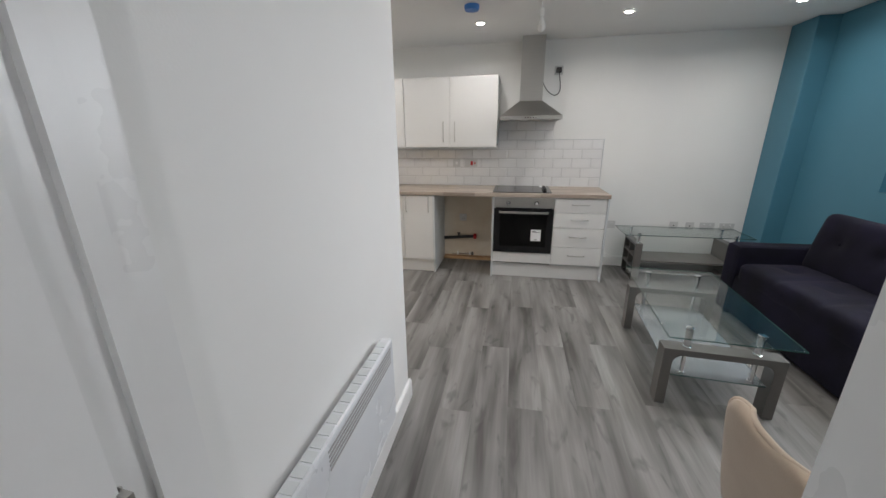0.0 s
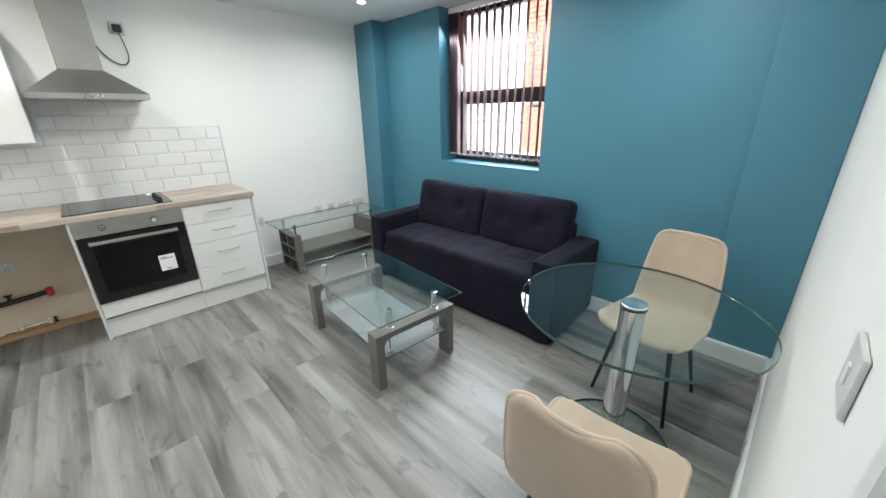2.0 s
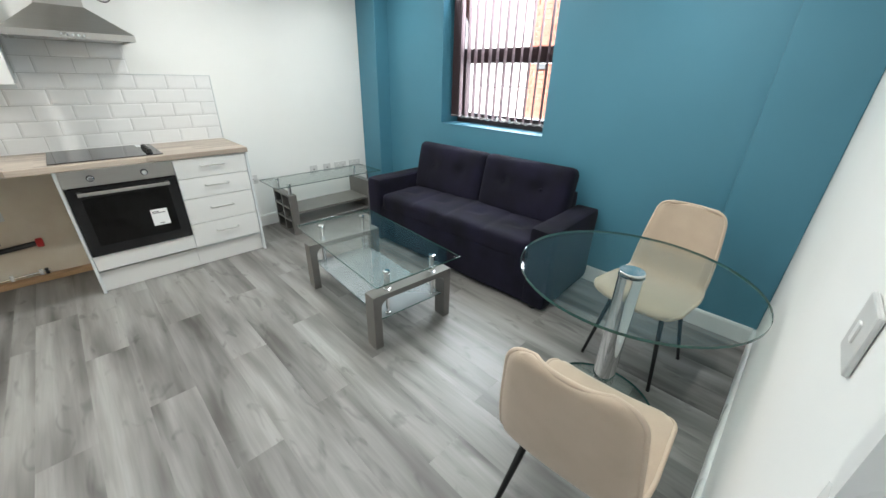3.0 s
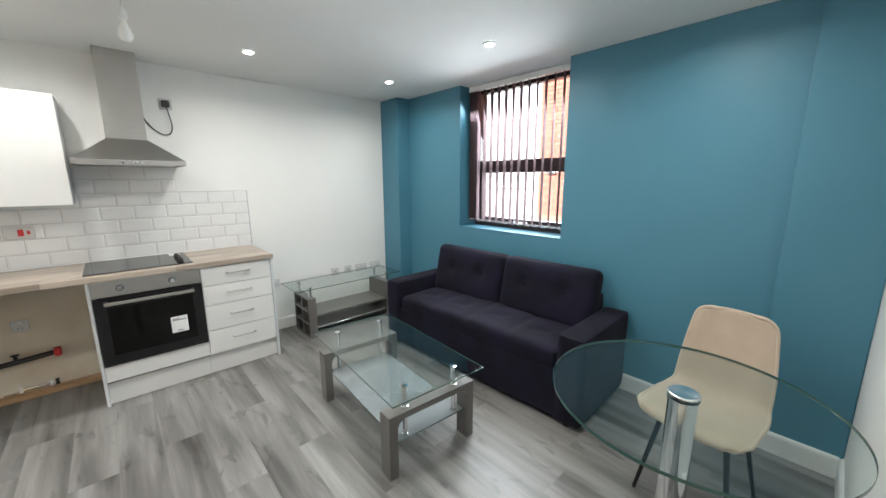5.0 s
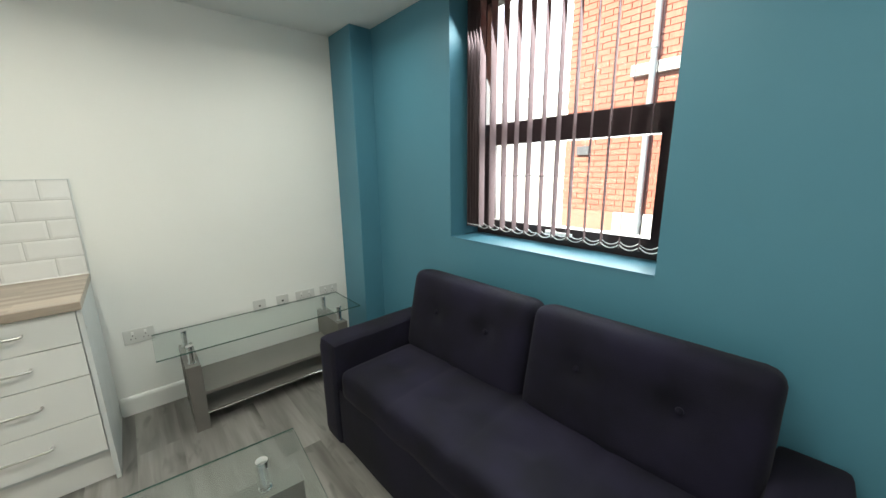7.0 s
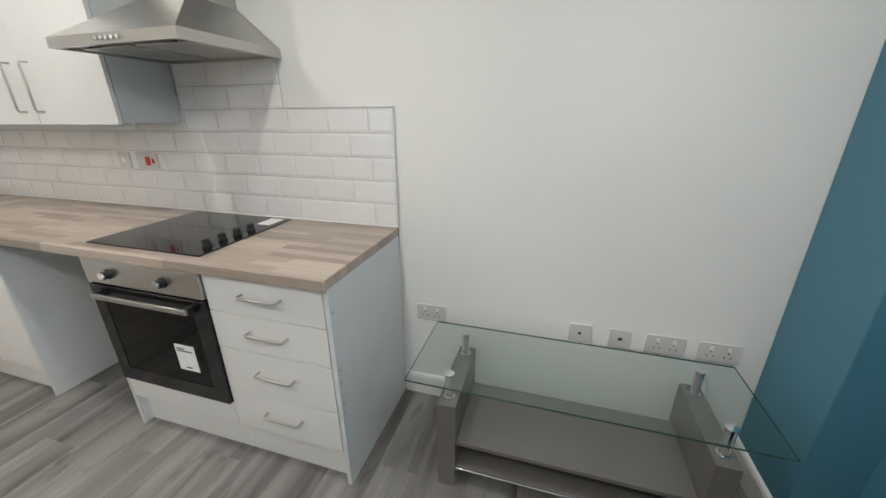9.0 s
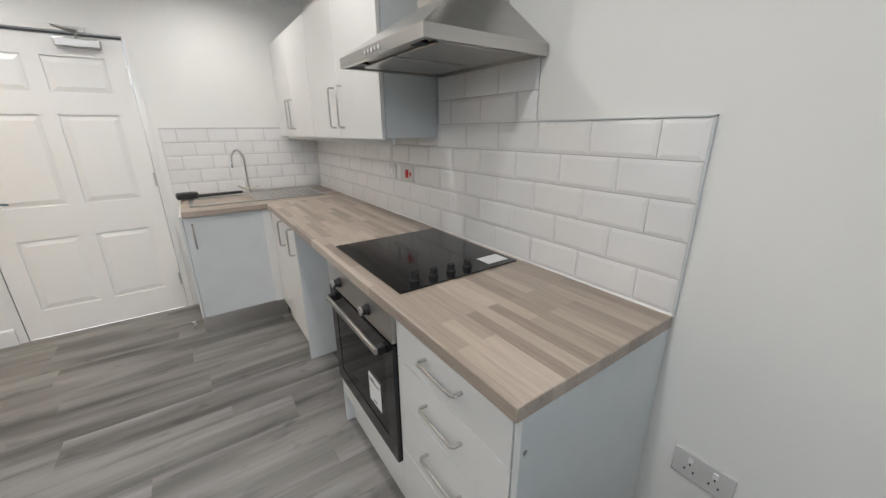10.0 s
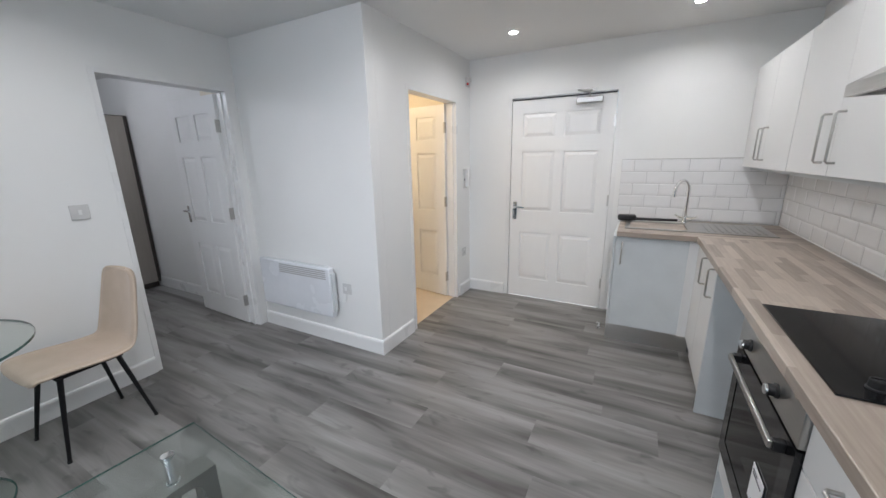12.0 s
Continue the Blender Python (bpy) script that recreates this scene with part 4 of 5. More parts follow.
# sofa: local x along its length, local -y towards the front
sf = thing("sofa", "black-aubergine velour three-seat sofa with tufted cushions", "sofa", (1.262, -1.912, 0), -87.8)
L = 1.91
part("base", cushion(bmesh.new(), L - 0.04, 0.69, 0.33, 0.015, (20, 8, 6), at=(0, 0.0, 0.195)), SOFA, sf)
for s in (-1, 1):
    part("arm", cushion(bmesh.new(), 0.18, 0.72, 0.575, 0.03, (8, 16, 12), rough=0.005, seed=s * 3, at=(s * (L / 2 - 0.09), 0.0, 0.315)), SOFA, sf, "square padded arm")
part("back_frame", cushion(bmesh.new(), L - 0.36, 0.12, 0.66, 0.03, (16, 4, 12), at=(0, 0.30, 0.37)), SOFA, sf)
dm = [(x, y, 0.055, 0.020) for x in (-0.56, -0.19, 0.19, 0.56) for y in (-0.06,)]
dm += [(x, -0.28 + 0.05 * k, 0.028, 0.009) for x in (-0.38, 0.0, 0.38) for k in range(12)]
dm += [(x + 0.04 * k, -0.06 - 0.03 * abs(k), 0.022, 0.006) for x in (-0.56, -0.19, 0.19, 0.56) for k in (-2, -1, 1, 2)]
seat = part("seat_cushion", cushion(bmesh.new(), L - 0.37, 0.60, 0.16, 0.04, (72, 28, 6), 0.03, dm, 2.0, 0.006, (0, -0.044, 0.39)), SOFA, sf, "long tufted seat cushion")
for s in (-1, 1):
    w2 = (L - 0.34) / 2
    dm = [(-0.17, 0.03, 0.06, 0.03), (0.17, 0.03, 0.06, 0.03), (0.0, 0.03, 0.13, 0.008), (-0.17, 0.18, 0.1, 0.008), (0.17, 0.18, 0.1, 0.008)]
    bc = part("back_cushion", cushion(bmesh.new(), w2, 0.46, 0.16, 0.055, (28, 20, 8), 0.025, dm, 5.0 + s, 0.007), SOFA, sf, "tufted back cushion")
    bc.matrix_basis = pose(s * w2 / 2, 0.20, 0.66, 78, 0, 0)
    for x in (-0.17, 0.17):
        bt = part("button", lathe(bmesh.new(), [(0.013, 0), (0.012, 0.004), (0.006, 0.007)], seg=12), SOFA, bc)
        bt.matrix_basis = pose(x, 0.03, 0.075)
for x in (-0.85, 0.85):
    for y in (-0.30, 0.30):
        part("foot", R((x, y, 0.0), (x, y, 0.045), 0.03), BLACK, sf, "low black foot")


def glass_slab(name, outline_bm, parent, label, mats=None):
    """A glass sheet: the rim takes the green edge material."""
    bmesh.ops.recalc_face_normals(outline_bm, faces=outline_bm.faces)
    for f in outline_bm.faces:
        f.material_index = 0 if abs(f.normal.z) > 0.9 else 1
    return part(name, outline_bm, mats or [CLEAR, GLASS_EDGE], parent, label)


def standoff(parent, x, y, z0, z1, r=0.0175):
    bm = R((x, y, z0), (x, y, z1), r, seg=20)
    lathe(bm, [(r + 0.005, 0), (r + 0.005, 0.006), (r, 0.008)], (x, y, z0), 20)
    lathe(bm, [(r, 0), (r + 0.003, 0.002), (r + 0.003, 0.007), (r * 0.6, 0.009)], (x, y, z1 - 0.001), 20)
    return part("standoff", bm, CHROME, parent, "chrome standoff post")


# coffee table
ct = thing("coffee_table", "glass coffee table on grey frames with chrome posts", "coffee table", (0.24, -1.936, 0), -4)
glass_slab("glass_top", B(-0.30, 0.30, -0.545, 0.545, 0.457, 0.465, bevel=0.002), ct, "clear tempered glass top")
for s in (-1, 1):
    y0, y1 = sorted((s * 0.385, s * 0.475))
    out = [(-0.285, 0), (-0.285, 0.355), (0.285, 0.355), (0.285, 0), (0.235, 0), (0.235, 0.27)]
    out += [(0.235 - 0.05 * (1 - math.cos(a)), 0.27 + 0.05 * math.sin(a)) for a in (0.4, 0.8, 1.2, 1.57)]
    out += [(-0.235 + 0.05 * (1 - math.cos(a)), 0.27 + 0.05 * math.sin(a)) for a in (1.57, 1.2, 0.8, 0.4)]
    out += [(-0.235, 0.27), (-0.235, 0)]
    bm = prism(bmesh.new(), out, "y", y0, y1)
    part("end_frame", bm, GREY_BOARD, ct, "grey gloss arched leg frame")
    for x in (-0.165, 0.165):
        standoff(ct, x, s * 0.43, 0.355, 0.466)
        bm = R((x, s * 0.43, 0.19), (x, s * 0.43, 0.355), 0.0125, seg=14)
        lathe(bm, [(0.016, 0), (0.016, 0.006), (0.011, 0.008)], (x, s * 0.43, 0.19), 16)
        part("hanger", bm, CHROME, ct, "chrome shelf hanger")
glass_slab("glass_shelf", B(-0.225, 0.225, -0.46, 0.46, 0.182, 0.190, bevel=0.002), ct, "frosted glass lower shelf", [FROST, GLASS_EDGE])

# television stand
tv = thing("tv_stand", "low glass-topped grey television stand", "tv stand", (0.795, -0.285, 0))
glass_slab("glass_top", B(-0.59, 0.575, -0.205, 0.205, 0.492, 0.50, bevel=0.002), tv, "clear tempered glass top")
for s in (-1, 1):
    x0, x1 = sorted((s * 0.405, s * 0.475))
    xi = sorted((s * 0.405, s * 0.42))
    ped = part("pedestal", B(xi[0], xi[1], -0.165, 0.165, 0, 0.40), GREY_BOARD, tv, "grey gloss pedestal with open cubbies", smooth=False)
    part("front_panel", B(x0, x1, -0.185, -0.165, 0, 0.40), GREY_BOARD, ped, smooth=False)
    part("back_panel", B(x0, x1, 0.165, 0.185, 0, 0.40), GREY_BOARD, ped, smooth=False)
    for z in (0.0, 0.13, 0.26, 0.382):
        xo = sorted((s * 0.42, s * 0.475))
        part("cubby_shelf", B(xo[0], xo[1], -0.165, 0.165, z, z + 0.018), GREY_BOARD, ped, smooth=False)
    part("cubby_divider", B(*sorted((s * 0.42, s * 0.474)), -0.009, 0.009, 0.019, 0.381), GREY_BOARD, ped, smooth=False)
    for y in (-0.135, 0.135):
        standoff(tv, s * 0.44, y, 0.40, 0.501, 0.016)
part("shelf", B(-0.404, 0.404, -0.17, 0.17, 0.205, 0.223, bevel=0.002), GREY_BOARD, tv, "grey gloss middle shelf")
part("shelf", B(-0.404, 0.404, -0.17, 0.17, 0.085, 0.103, bevel=0.002), GREY_BOARD, tv, "grey gloss lower shelf")
part("shelf_trim", R((-0.404, -0.173, 0.09), (0.404, -0.173, 0.09), 0.004), CHROME, tv)

# dining table
dt = thing("dining_table", "round clear glass dining table on a chrome column", "dining table", (0.505, -3.455, 0))
bm = lathe(bmesh.new(), [(0.459, 0.730), (0.460, 0.731), (0.460, 0.741), (0.459, 0.742)], seg=96)
glass_slab("glass_top", bm, dt, "round clear glass top")
part("column", lathe(bmesh.new(), [(0.049, 0.015), (0.049, 0.722), (0.052, 0.724), (0.052, 0.729)], seg=48), CHROME, dt, "polished chrome column")
part("column_cap", lathe(bmesh.new(), [(0.052, 0.7425), (0.052, 0.748), (0.049, 0.751)], seg=48), SPUN, dt, "round chrome cap")
bm = lathe(bmesh.new(), [(0.255, 0.001), (0.26, 0.004), (0.26, 0.011), (0.255, 0.014)], seg=72)
glass_slab("base_plate", bm, dt, "round tempered glass base")
part("collar", lathe(bmesh.new(), [(0.085, 0.0145), (0.085, 0.02), (0.062, 0.026)], seg=40), CHROME, dt)


# dining chairs: local +y is the way the chair faces
def shell_profile(u):
    """Centre line of the shell from the seat's front edge (u = 0) to the top of the back (u = 1): (y, z)."""
    pts = [(0.235, 0.435), (0.215, 0.462), (0.12, 0.463), (0.0, 0.452), (-0.10, 0.447), (-0.165, 0.465), (-0.20, 0.515), (-0.224, 0.605), (-0.246, 0.71), (-0.266, 0.81), (-0.277, 0.875)]
    f = u * (len(pts) - 1)
    i = min(int(f), len(pts) - 2)
    t = f - i
    p = [pts[max(i - 1, 0)], pts[i], pts[i + 1], pts[min(i + 2, len(pts) - 1)]]
    return tuple(0.5 * (2 * p[1][k] + (p[2][k] - p[0][k]) * t + (2 * p[0][k] - 5 * p[1][k] + 4 * p[2][k] - p[3][k]) * t * t
                        + (3 * p[1][k] - p[0][k] - 3 * p[2][k] + p[3][k]) * t ** 3) for k in (0, 1))


def shell_width(u):
    """Half width: a squarish seat, a waist at the bend, a back widest low down that narrows to a rounded top."""
    pts = [(0.0, 0.212), (0.14, 0.216), (0.32, 0.216), (0.44, 0.204), (0.52, 0.194), (0.62, 0.194), (0.70, 0.190), (0.80, 0.179), (0.90, 0.166), (1.0, 0.154)]
    w = pts[-1][1]
    for (a, p), (b, q) in zip(pts, pts[1:]):
        if u <= b:
            t = (u - a) / (b - a)
            w = p + (q - p) * t
            break
    for d, rc in ((0.34 * u if u < 0.1 else 0.034 + 0.95 * (u - 0.1), 0.075), (0.70 * (1 - u), 0.065)):
        if d < rc:
            w -= rc - math.sqrt(max(0.0, rc * rc - (rc - d) ** 2))
    return w


def shell_point(u, v):
    y, z = shell_profile(u)
    w = shell_width(u)
    curl = 0.030 * abs(v) ** 2.6
    back = max(0.0, min(1.0, (u - 0.42) / 0.2))
    return Vector((v * w, y + curl * back * 0.8, z + curl * (1 - back) * 0.55))


def dining_chair():
    c = thing("dining_chair", "beige suede shell dining chair on black metal legs", "chair", group="dining chairs")
    bm = bmesh.new()
    nu, nv, th = 60, 18, 0.032
    us = [0.6 * i / nu + 0.4 * (0.5 - 0.5 * math.cos(math.pi * i / nu)) for i in range(nu + 1)]
    us = [u if 0.1 < u < 0.9 else (0.1 * (u / 0.1) ** 1.7 if u <= 0.1 else 1 - 0.1 * ((1 - u) / 0.1) ** 1.7) for u in us]
    top, bot = {}, {}
    for i in range(nu + 1):
        for j in range(nv + 1):
            u, v = us[i], 2 * j / nv - 1
            e = 1e-3
            a = shell_point(min(1, u + e), v) - shell_point(max(0, u - e), v)
            b = shell_point(u, min(1, v + e)) - shell_point(u, max(-1, v - e))
            nrm = b.cross(a).normalized()
            rim = min(1.0, min(i, nu - i) / 5.0, min(j, nv - j) / 1.6)
            half = th / 2 * (0.20 + 0.80 * math.sin(rim * math.pi / 2))
            p = shell_point(u, v)
            wob = 0.0012 * noise.noise(p * 9) * rim
            top[i, j], bot[i, j] = bm.verts.new(p + nrm * (half + wob)), bm.verts.new(p - nrm * half)
    for i in range(nu):
        for j in range(nv):
            bm.faces.new((top[i, j], top[i + 1, j], top[i + 1, j + 1], top[i, j + 1]))
            bm.faces.new((bot[i, j], bot[i, j + 1], bot[i + 1, j + 1], bot[i + 1, j]))
    ring = [(i, 0) for i in range(nu)] + [(nu, j) for j in range(nv)] + [(i, nv) for i in range(nu, 0, -1)] + [(0, j) for j in range(nv, 0, -1)]
    for k, q in enumerate(ring):
        r = ring[(k + 1) % len(ring)]
        bm.faces.new((top[q], bot[q], bot[r], top[r]))
    part("shell", bm, CHAIR, c, "curved beige upholstered seat and back")
    pts = [shell_point(us[i], 2 * j / nv - 1) for i, j in ring]
    pts = pts + [pts[0]]
    part("piping", tube(bmesh.new(), pts, 0.0075, 10), PIPING, c, "beige edge piping")
    bm = B(-0.14, 0.14, -0.13, 0.15, 0.418, 0.428, bevel=0.003)
    part("seat_bracket", bm, BLACK_METAL, c, "black metal seat bracket")
    for sx in (-1, 1):
        for y0, y1 in ((0.13, 0.20), (-0.11, -0.19)):
            bm = R((sx * 0.19, y1, 0.006), (sx * 0.125, y0, 0.425), 0.0085, 0.013, seg=14)
            lg = part("leg", bm, BLACK_METAL, c, "slim tapered black leg")
            part("foot", R((sx * 0.19, y1, 0.0), (sx * 0.19, y1, 0.012), 0.010, seg=12), BLACK, lg)
    return c


chair = dining_chair()
chair.matrix_basis = pose(-0.115, -3.592, 0, 0, 0, -87)
copy_thing(chair, pose(0.985, -3.45, 0, 0, 0, 84))

# wardrobe seen through the bedroom doorway
wd = thing("wardrobe", "tall taupe wardrobe with dark side in the bedroom", "wardrobe", (-1.085, -6.35, 0))
part("body", B(-0.505, 0.55, -0.3, 0.28, 0.06, 1.98), DARK_WOOD, wd)
part("door", B(-0.462, 0.04, 0.282, 0.30, 0.07, 1.97, bevel=0.002), WARDROBE, wd)
part("door", B(0.044, 0.54, 0.282, 0.30, 0.07, 1.97, bevel=0.002), WARDROBE, wd)
part("plinth", B(-0.48, 0.54, -0.28, 0.26, 0.0, 0.06), DARK_WOOD, wd)

# ---- ceiling fittings ----
def downlight(x, y):
    d = thing("downlight", "lit white recessed ceiling downlight", "downlight", (x, y, CEIL), group="ceiling downlights")
    part("bezel", lathe(bmesh.new(), [(0.043, -0.0005), (0.043, -0.004), (0.032, -0.007), (0.028, -0.002)], seg=32), PLASTIC, d)
    part("lens", R((0, 0, -0.0095), (0, 0, -0.0075), 0.027, seg=28), LED, d, "glowing lamp lens")
    lamp = new("lamp", bpy.data.lights.new("lamp", "AREA"))
    lamp.data.shape, lamp.data.size, lamp.data.energy, lamp.data.color = "DISK", 0.05, LAMP_W, (1.0, 0.975, 0.945)
    lamp.data.spread = radians(160)
    lamp.parent = d
    lamp.location = (0, 0, -0.012)


for x, y in ((-0.1, -0.80), (1.08, -0.80), (-1.28, -0.75), (-2.55, -0.755), (1.04, -2.03), (-0.1, -2.0), (-1.28, -1.98), (-2.51, -1.96), (1.04, -3.22), (-0.1, -3.22)):
    downlight(x, y)
sd = thing("smoke_detector", "ceiling smoke detector under a blue dust cover", "smoke detector", (-1.30, -1.21, CEIL))
part("cover", lathe(bmesh.new(), [(0.056, -0.0005), (0.056, -0.02), (0.05, -0.036), (0.03, -0.04)], seg=40), BLUE_PLASTIC, sd, "blue plastic dust cover")
pb = thing("pendant_bulb", "unlit pearl bulb on a white pendant holder", "bulb", (-0.79, -1.27, CEIL))
part("ceiling_rose", lathe(bmesh.new(), [(0.045, -0.0005), (0.045, -0.01), (0.03, -0.026), (0.008, -0.03)], seg=32), PLASTIC, pb)
part("flex", R((0, 0, -0.028), (0, 0, -0.075), 0.004), PLASTIC, pb)
part("lamp_holder", lathe(bmesh.new(), [(0.010, -0.07), (0.018, -0.08), (0.019, -0.115), (0.015, -0.12)], seg=24), PLASTIC, pb)
part("bulb", lathe(bmesh.new(), [(0.013, -0.118), (0.015, -0.135), (0.026, -0.165), (0.030, -0.185), (0.027, -0.205), (0.014, -0.219), (0.003, -0.222)], seg=28), BULB, pb, "pearl glass bulb")

# bathroom ceiling lamp, and an unseen lamp added to brighten the bedroom
def plain_lamp(name, label, x, y, watts, color):
    d = thing(name, label, "ceiling light", (x, y, CEIL))
    part("diffuser", lathe(bmesh.new(), [(0.12, -0.0005), (0.12, -0.03), (0.10, -0.05), (0.03, -0.06)], seg=36), PLASTIC, d)
    lamp = new("lamp", bpy.data.lights.new("lamp", "POINT"))
    lamp.data.energy, lamp.data.color, lamp.data.shadow_soft_size = watts, color, 0.08
    lamp.parent = d
    lamp.location = (0, 0, -0.15)


plain_lamp("bathroom_light", "warm round bathroom ceiling light", -2.1, -3.6, BATH_W, (1.0, 0.76, 0.47))
plain_lamp("bedroom_fill_lamp", "round unseen ceiling light added to fill the bedroom", -0.3, -5.4, BED_W, (0.93, 0.95, 1.0))

# ---- outside the window ----
solid("ground", B(-80, 80, -80, 80, -0.6, -0.5), ASPHALT, "dark asphalt yard reaching to the distance", kind="structure")
FX = 5.2
hs = thing("brick_building", "orange-red brick building across the yard", "building", (FX, 0, -0.5))
part("wall", B(0.02, 6, -7.0, 0.25, 0, 7.5), MORTAR, hs, "pale mortar wall core")
part("roof", B(-0.15, 6.1, -7.1, 0.4, 7.5, 7.7), STONE, hs)
part("ledge", B(-0.06, 0.02, -7.0, -0.62, 3.03, 3.16, bevel=0.01), STONE, hs, "white stone ledge")
part("band", B(-0.05, 0.02, -7.0, -0.55, 0.0, 1.35, bevel=0.01), STONE, hs, "white painted base band")
pp = part("drainpipe", R((-0.07, -0.88, 0), (-0.07, -0.88, 7.4), 0.036, seg=16), DRAIN, hs, "pale grey drainpipe")
for z in (1.2, 3.3, 5.4):
    part("bracket", R((-0.07, -0.88, z), (-0.07, -0.88, z + 0.07), 0.046, seg=16), DRAIN, pp)
part("vent", B(-0.03, 0.02, -0.13, 0.05, 2.12, 2.24), INK, hs, "small grey vent")
yw = thing("yard_wall", "pale rendered yard wall with coping", "wall", (8.5, 0, -0.5))
part("wall", B(0, 0.22, 0.3, 14, 0, 1.75), RENDERED, yw)
part("coping", B(-0.04, 0.26, 0.3, 14, 1.75, 1.82, bevel=0.01), STONE, yw)
# pale block added behind the yard wall to fill the bright sky side with white
fb = thing("rendered_building", "pale block added for the bright white beyond the yard", "building", (13, 0, -0.5))
part("wall", B(0, 6, 1.0, 22, 0, 4.6), RENDERED, fb)
part("roof", B(-0.02, 6.02, 0.98, 22.02, 4.6, 4.7), STONE, fb)

# ---- pieces: tiles, planks, bricks ----
def tile_mesh(w, h):
    """A glazed tile with a bevelled face, its back at y = 0 and its face towards -y."""
    key = (round(w, 3), round(h, 3))
    if key not in TILE_CACHE:
        bm = bmesh.new()
        b, d0, d1 = 0.012, -0.0055, -0.0080
        o, i = [(0, 0), (w, 0), (w, h), (0, h)], [(b, b), (w - b, b), (w - b, h - b), (b, h - b)]
        rows = [[bm.verts.new((x, y, z)) for x, z in s] for s, y in ((o, 0), (o, d0), (i, d1))]
        for p, q in zip(rows, rows[1:]):
            for k in range(4):
                bm.faces.new((p[k], p[(k + 1) % 4], q[(k + 1) % 4], q[k]))
        bm.faces.new(rows[2])
        TILE_CACHE[key] = finish(bm, "tile", TILE, smooth=False)
    return TILE_CACHE[key]


TILE_CACHE = {}


def tile_run(parent, length, z0, rows, height, start=0, from_end=0.0):
    """Rows of 200 x 100 tiles in half bond along local x, cut at both ends."""
    for r in range(rows):
        x = -(0.1 if (r + start) % 2 else 0.0) - from_end
        while x < length - 0.004:
            a, b = max(x, 0), min(x + 0.2, length)
            if length - b < 0.02:
                b = length
            if b - a > 0.025:
                o = new("tile", tile_mesh(b - a - 0.002, height - 0.002))
                o.parent = parent
                o.location = (a + 0.001, 0, z0 + r * height + 0.001)
            x += 0.2


sp1 = thing("splashback_north", "white bevelled metro tiles in half bond", "splashback", (WEST, -0.001, TOP), kind="structure")
part("grout_bed", B(0.004, 3.113, -0.003, 0, 0.002, 0.508), GROUT, sp1)
part("grout_bed", B(1.99, 2.585, -0.003, 0, 0.508, 0.71), GROUT, sp1)
part("edge_trim", B(3.113, 3.119, -0.010, 0, 0.0, 0.512), PANEL, sp1, "thin pale edge trim")
part("edge_trim", B(2.587, 3.119, -0.010, 0, 0.5085, 0.5125), PANEL, sp1, "thin pale edge trim")
tile_run(sp1, 3.112, 0.003, 5, 0.101)
up = new("tile_group")
up.parent = sp1
up.location = (1.99, 0, 0)
tile_run(up, 0.595, 0.508, 2, 0.101, 1)
sp2 = thing("splashback_west", "white bevelled metro tiles behind the sink", "splashback", (WEST + 0.001, -1.135, TOP), 90, kind="structure")
part("grout_bed", B(0.0, 1.125, -0.003, 0, 0.002, 0.508), GROUT, sp2)
part("edge_trim", B(-0.004, 1.12, -0.010, 0, 0.5085, 0.5125), STEEL, sp2, "thin metal edge trim")
tile_run(sp2, 1.125, 0.003, 5, 0.101, 1)

fl = thing("floor", "grey oak-effect laminate plank floor", "floor", (0, 0, -0.009), kind="structure")
PW, PL = 0.192, 1.285
PLANK_CACHE = {}


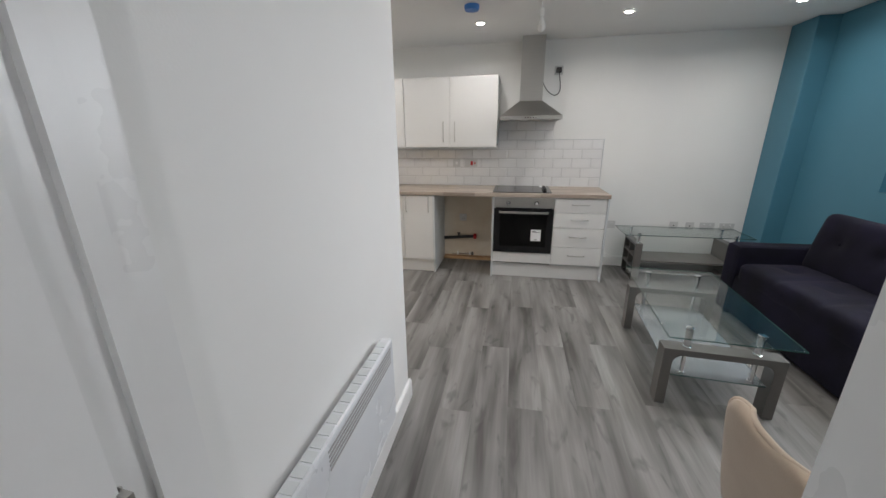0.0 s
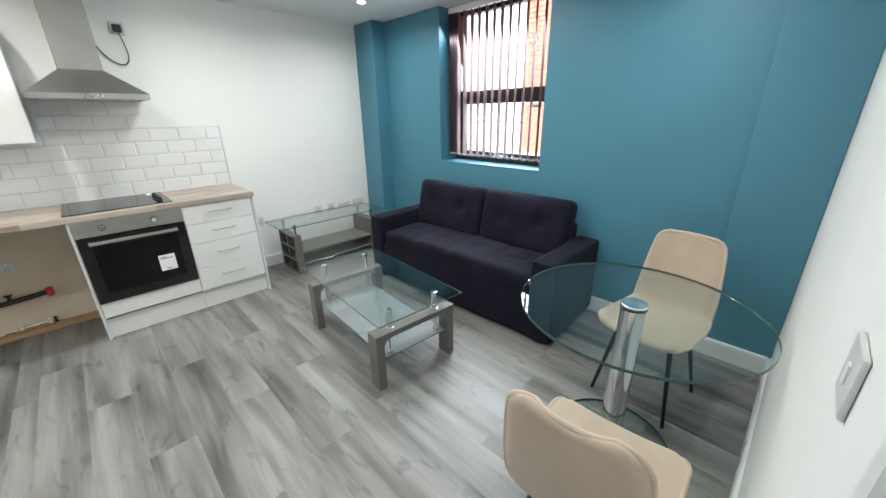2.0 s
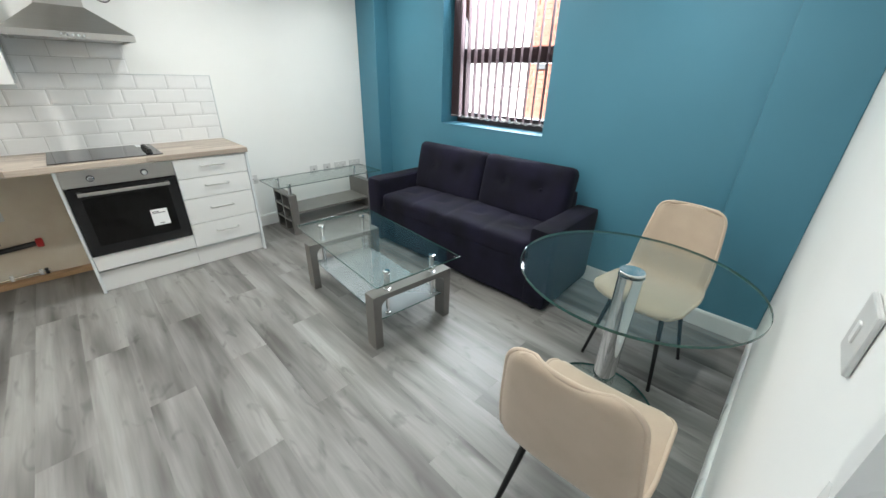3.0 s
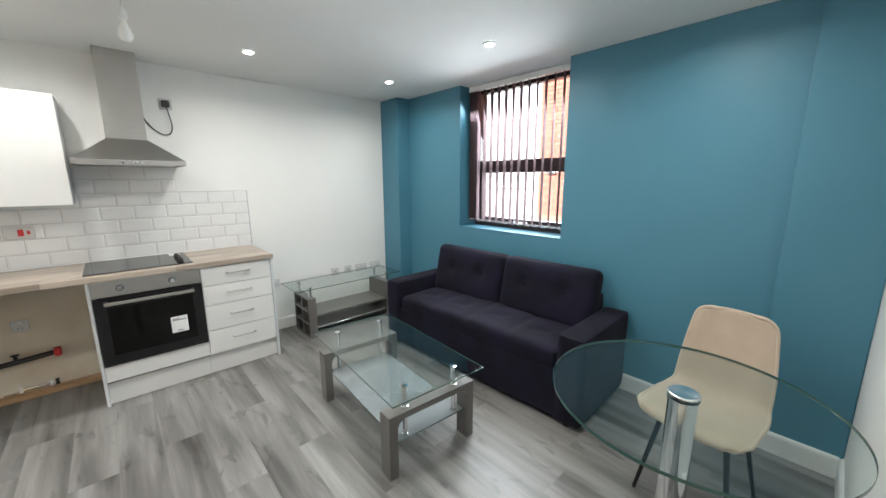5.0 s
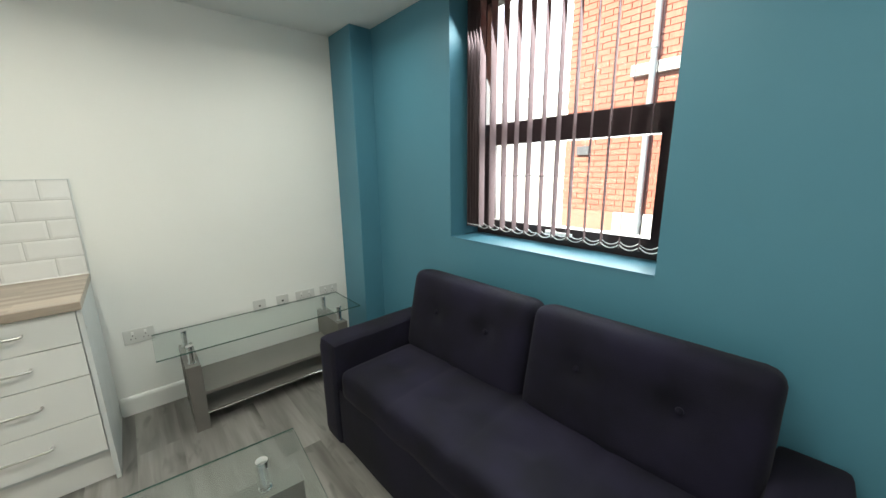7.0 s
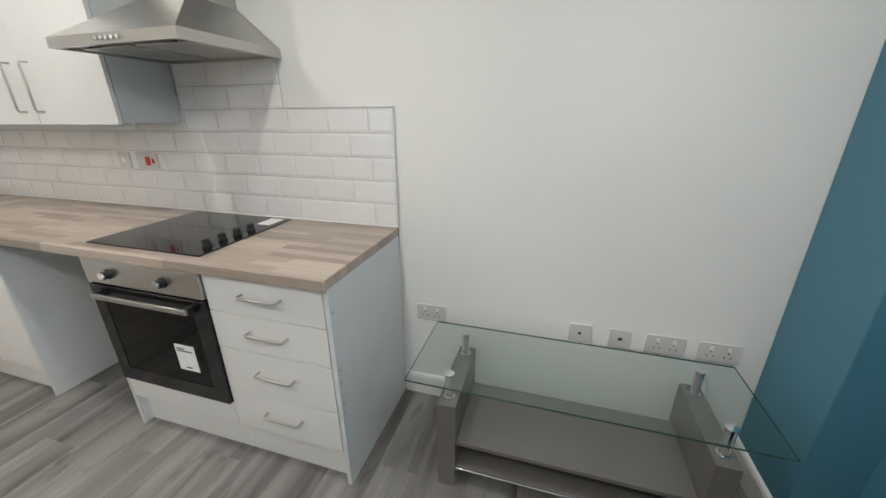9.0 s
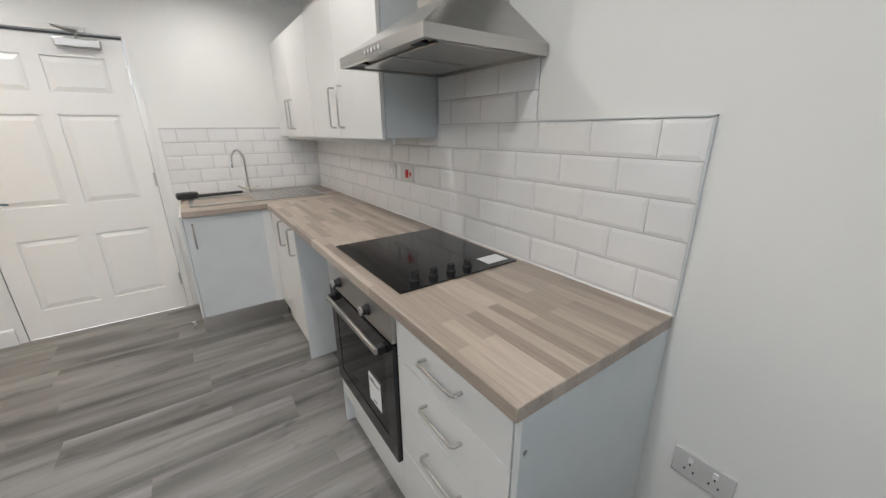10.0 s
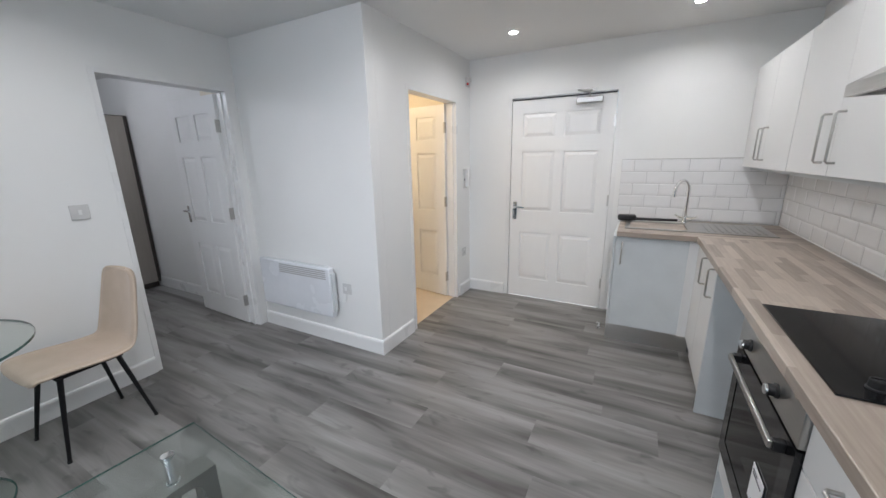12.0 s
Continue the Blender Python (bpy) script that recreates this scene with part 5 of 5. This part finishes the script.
def plank(x0, x1, y0, y1):
    key = (round(x1 - x0, 3), round(y1 - y0, 3))
    if key not in PLANK_CACHE:
        w, h = key
        bm = bmesh.new()
        g = 0.0005
        lo = [bm.verts.new(p) for p in ((0, 0, 0), (w, 0, 0), (w, h, 0), (0, h, 0))]
        md = [bm.verts.new((x, y, 0.0086)) for x, y, _ in ((0, 0, 0), (w, 0, 0), (w, h, 0), (0, h, 0))]
        hi = [bm.verts.new((x, y, 0.009)) for x, y in ((g, g), (w - g, g), (w - g, h - g), (g, h - g))]
        for p, q in ((lo, md), (md, hi)):
            for k in range(4):
                bm.faces.new((p[k], p[(k + 1) % 4], q[(k + 1) % 4], q[k]))
        bm.faces.new(hi)
        PLANK_CACHE[key] = finish(bm, "plank", PLANK, smooth=False)
    o = new("plank", PLANK_CACHE[key])
    o.parent = fl
    o.location = (x0, y0, 0)


def lay(x0, x1, y0, y1, first=0):
    n, x = first, x0
    while x < x1 - 0.01:
        xe = min(x + PW, x1)
        y = y0 - (n * 0.47 % 1.0) * PL
        while y < y1 - 0.02:
            a, b = max(y, y0), min(y + PL, y1)
            if b - a > 0.02:
                plank(x, xe - 0.0002, a, b - 0.0002)
            y += PL
        x, n = xe, n + 1


lay(WEST, NIB, BATH - 0.045, 0.0)
lay(NIB, EAST, -6.9, 0.0, 9)
# facing bricks on the building across the yard, within sight of the window
bm = B(0, 0.215, -0.012, 0.02, 0, 0.065)
brick_mesh = finish(bm, "brick", BRICK, smooth=False)
n = 0
for r in range(60):
    z = 1.36 + r * 0.075
    y = 0.24 - (0.112 if r % 2 else 0)
    while y > -2.4:
        if not (3.0 < z < 3.19 and y < -0.62):
            if n < 300:
                o = new("brick", brick_mesh)
                o.parent = hs
                o.matrix_basis = pose(0.02, y, z, 0, 0, -90)
            n += 1
        y -= 0.225
bm = bmesh.new()
for r in range(1, 100, 2):
    if r * 0.075 > 1.3:
        box(bm, 0.0, 0.03, 0.14, 0.25, r * 0.075, r * 0.075 + 0.065)
for r in range(100):
    z = 0.0 + r * 0.075
    y = 0.24 - (0.112 if r % 2 else 0)
    while y > -7.0:
        inside = 1.35 < z < 3.1 and y > -2.4
        if not inside and z > 1.35:
            box(bm, 0.0, 0.03, y - 0.215, y, z, z + 0.065)
        y -= 0.225
ob = part("far_bricks", bm, BRICK, hs, smooth=False)
ob["kind"] = "stuff"
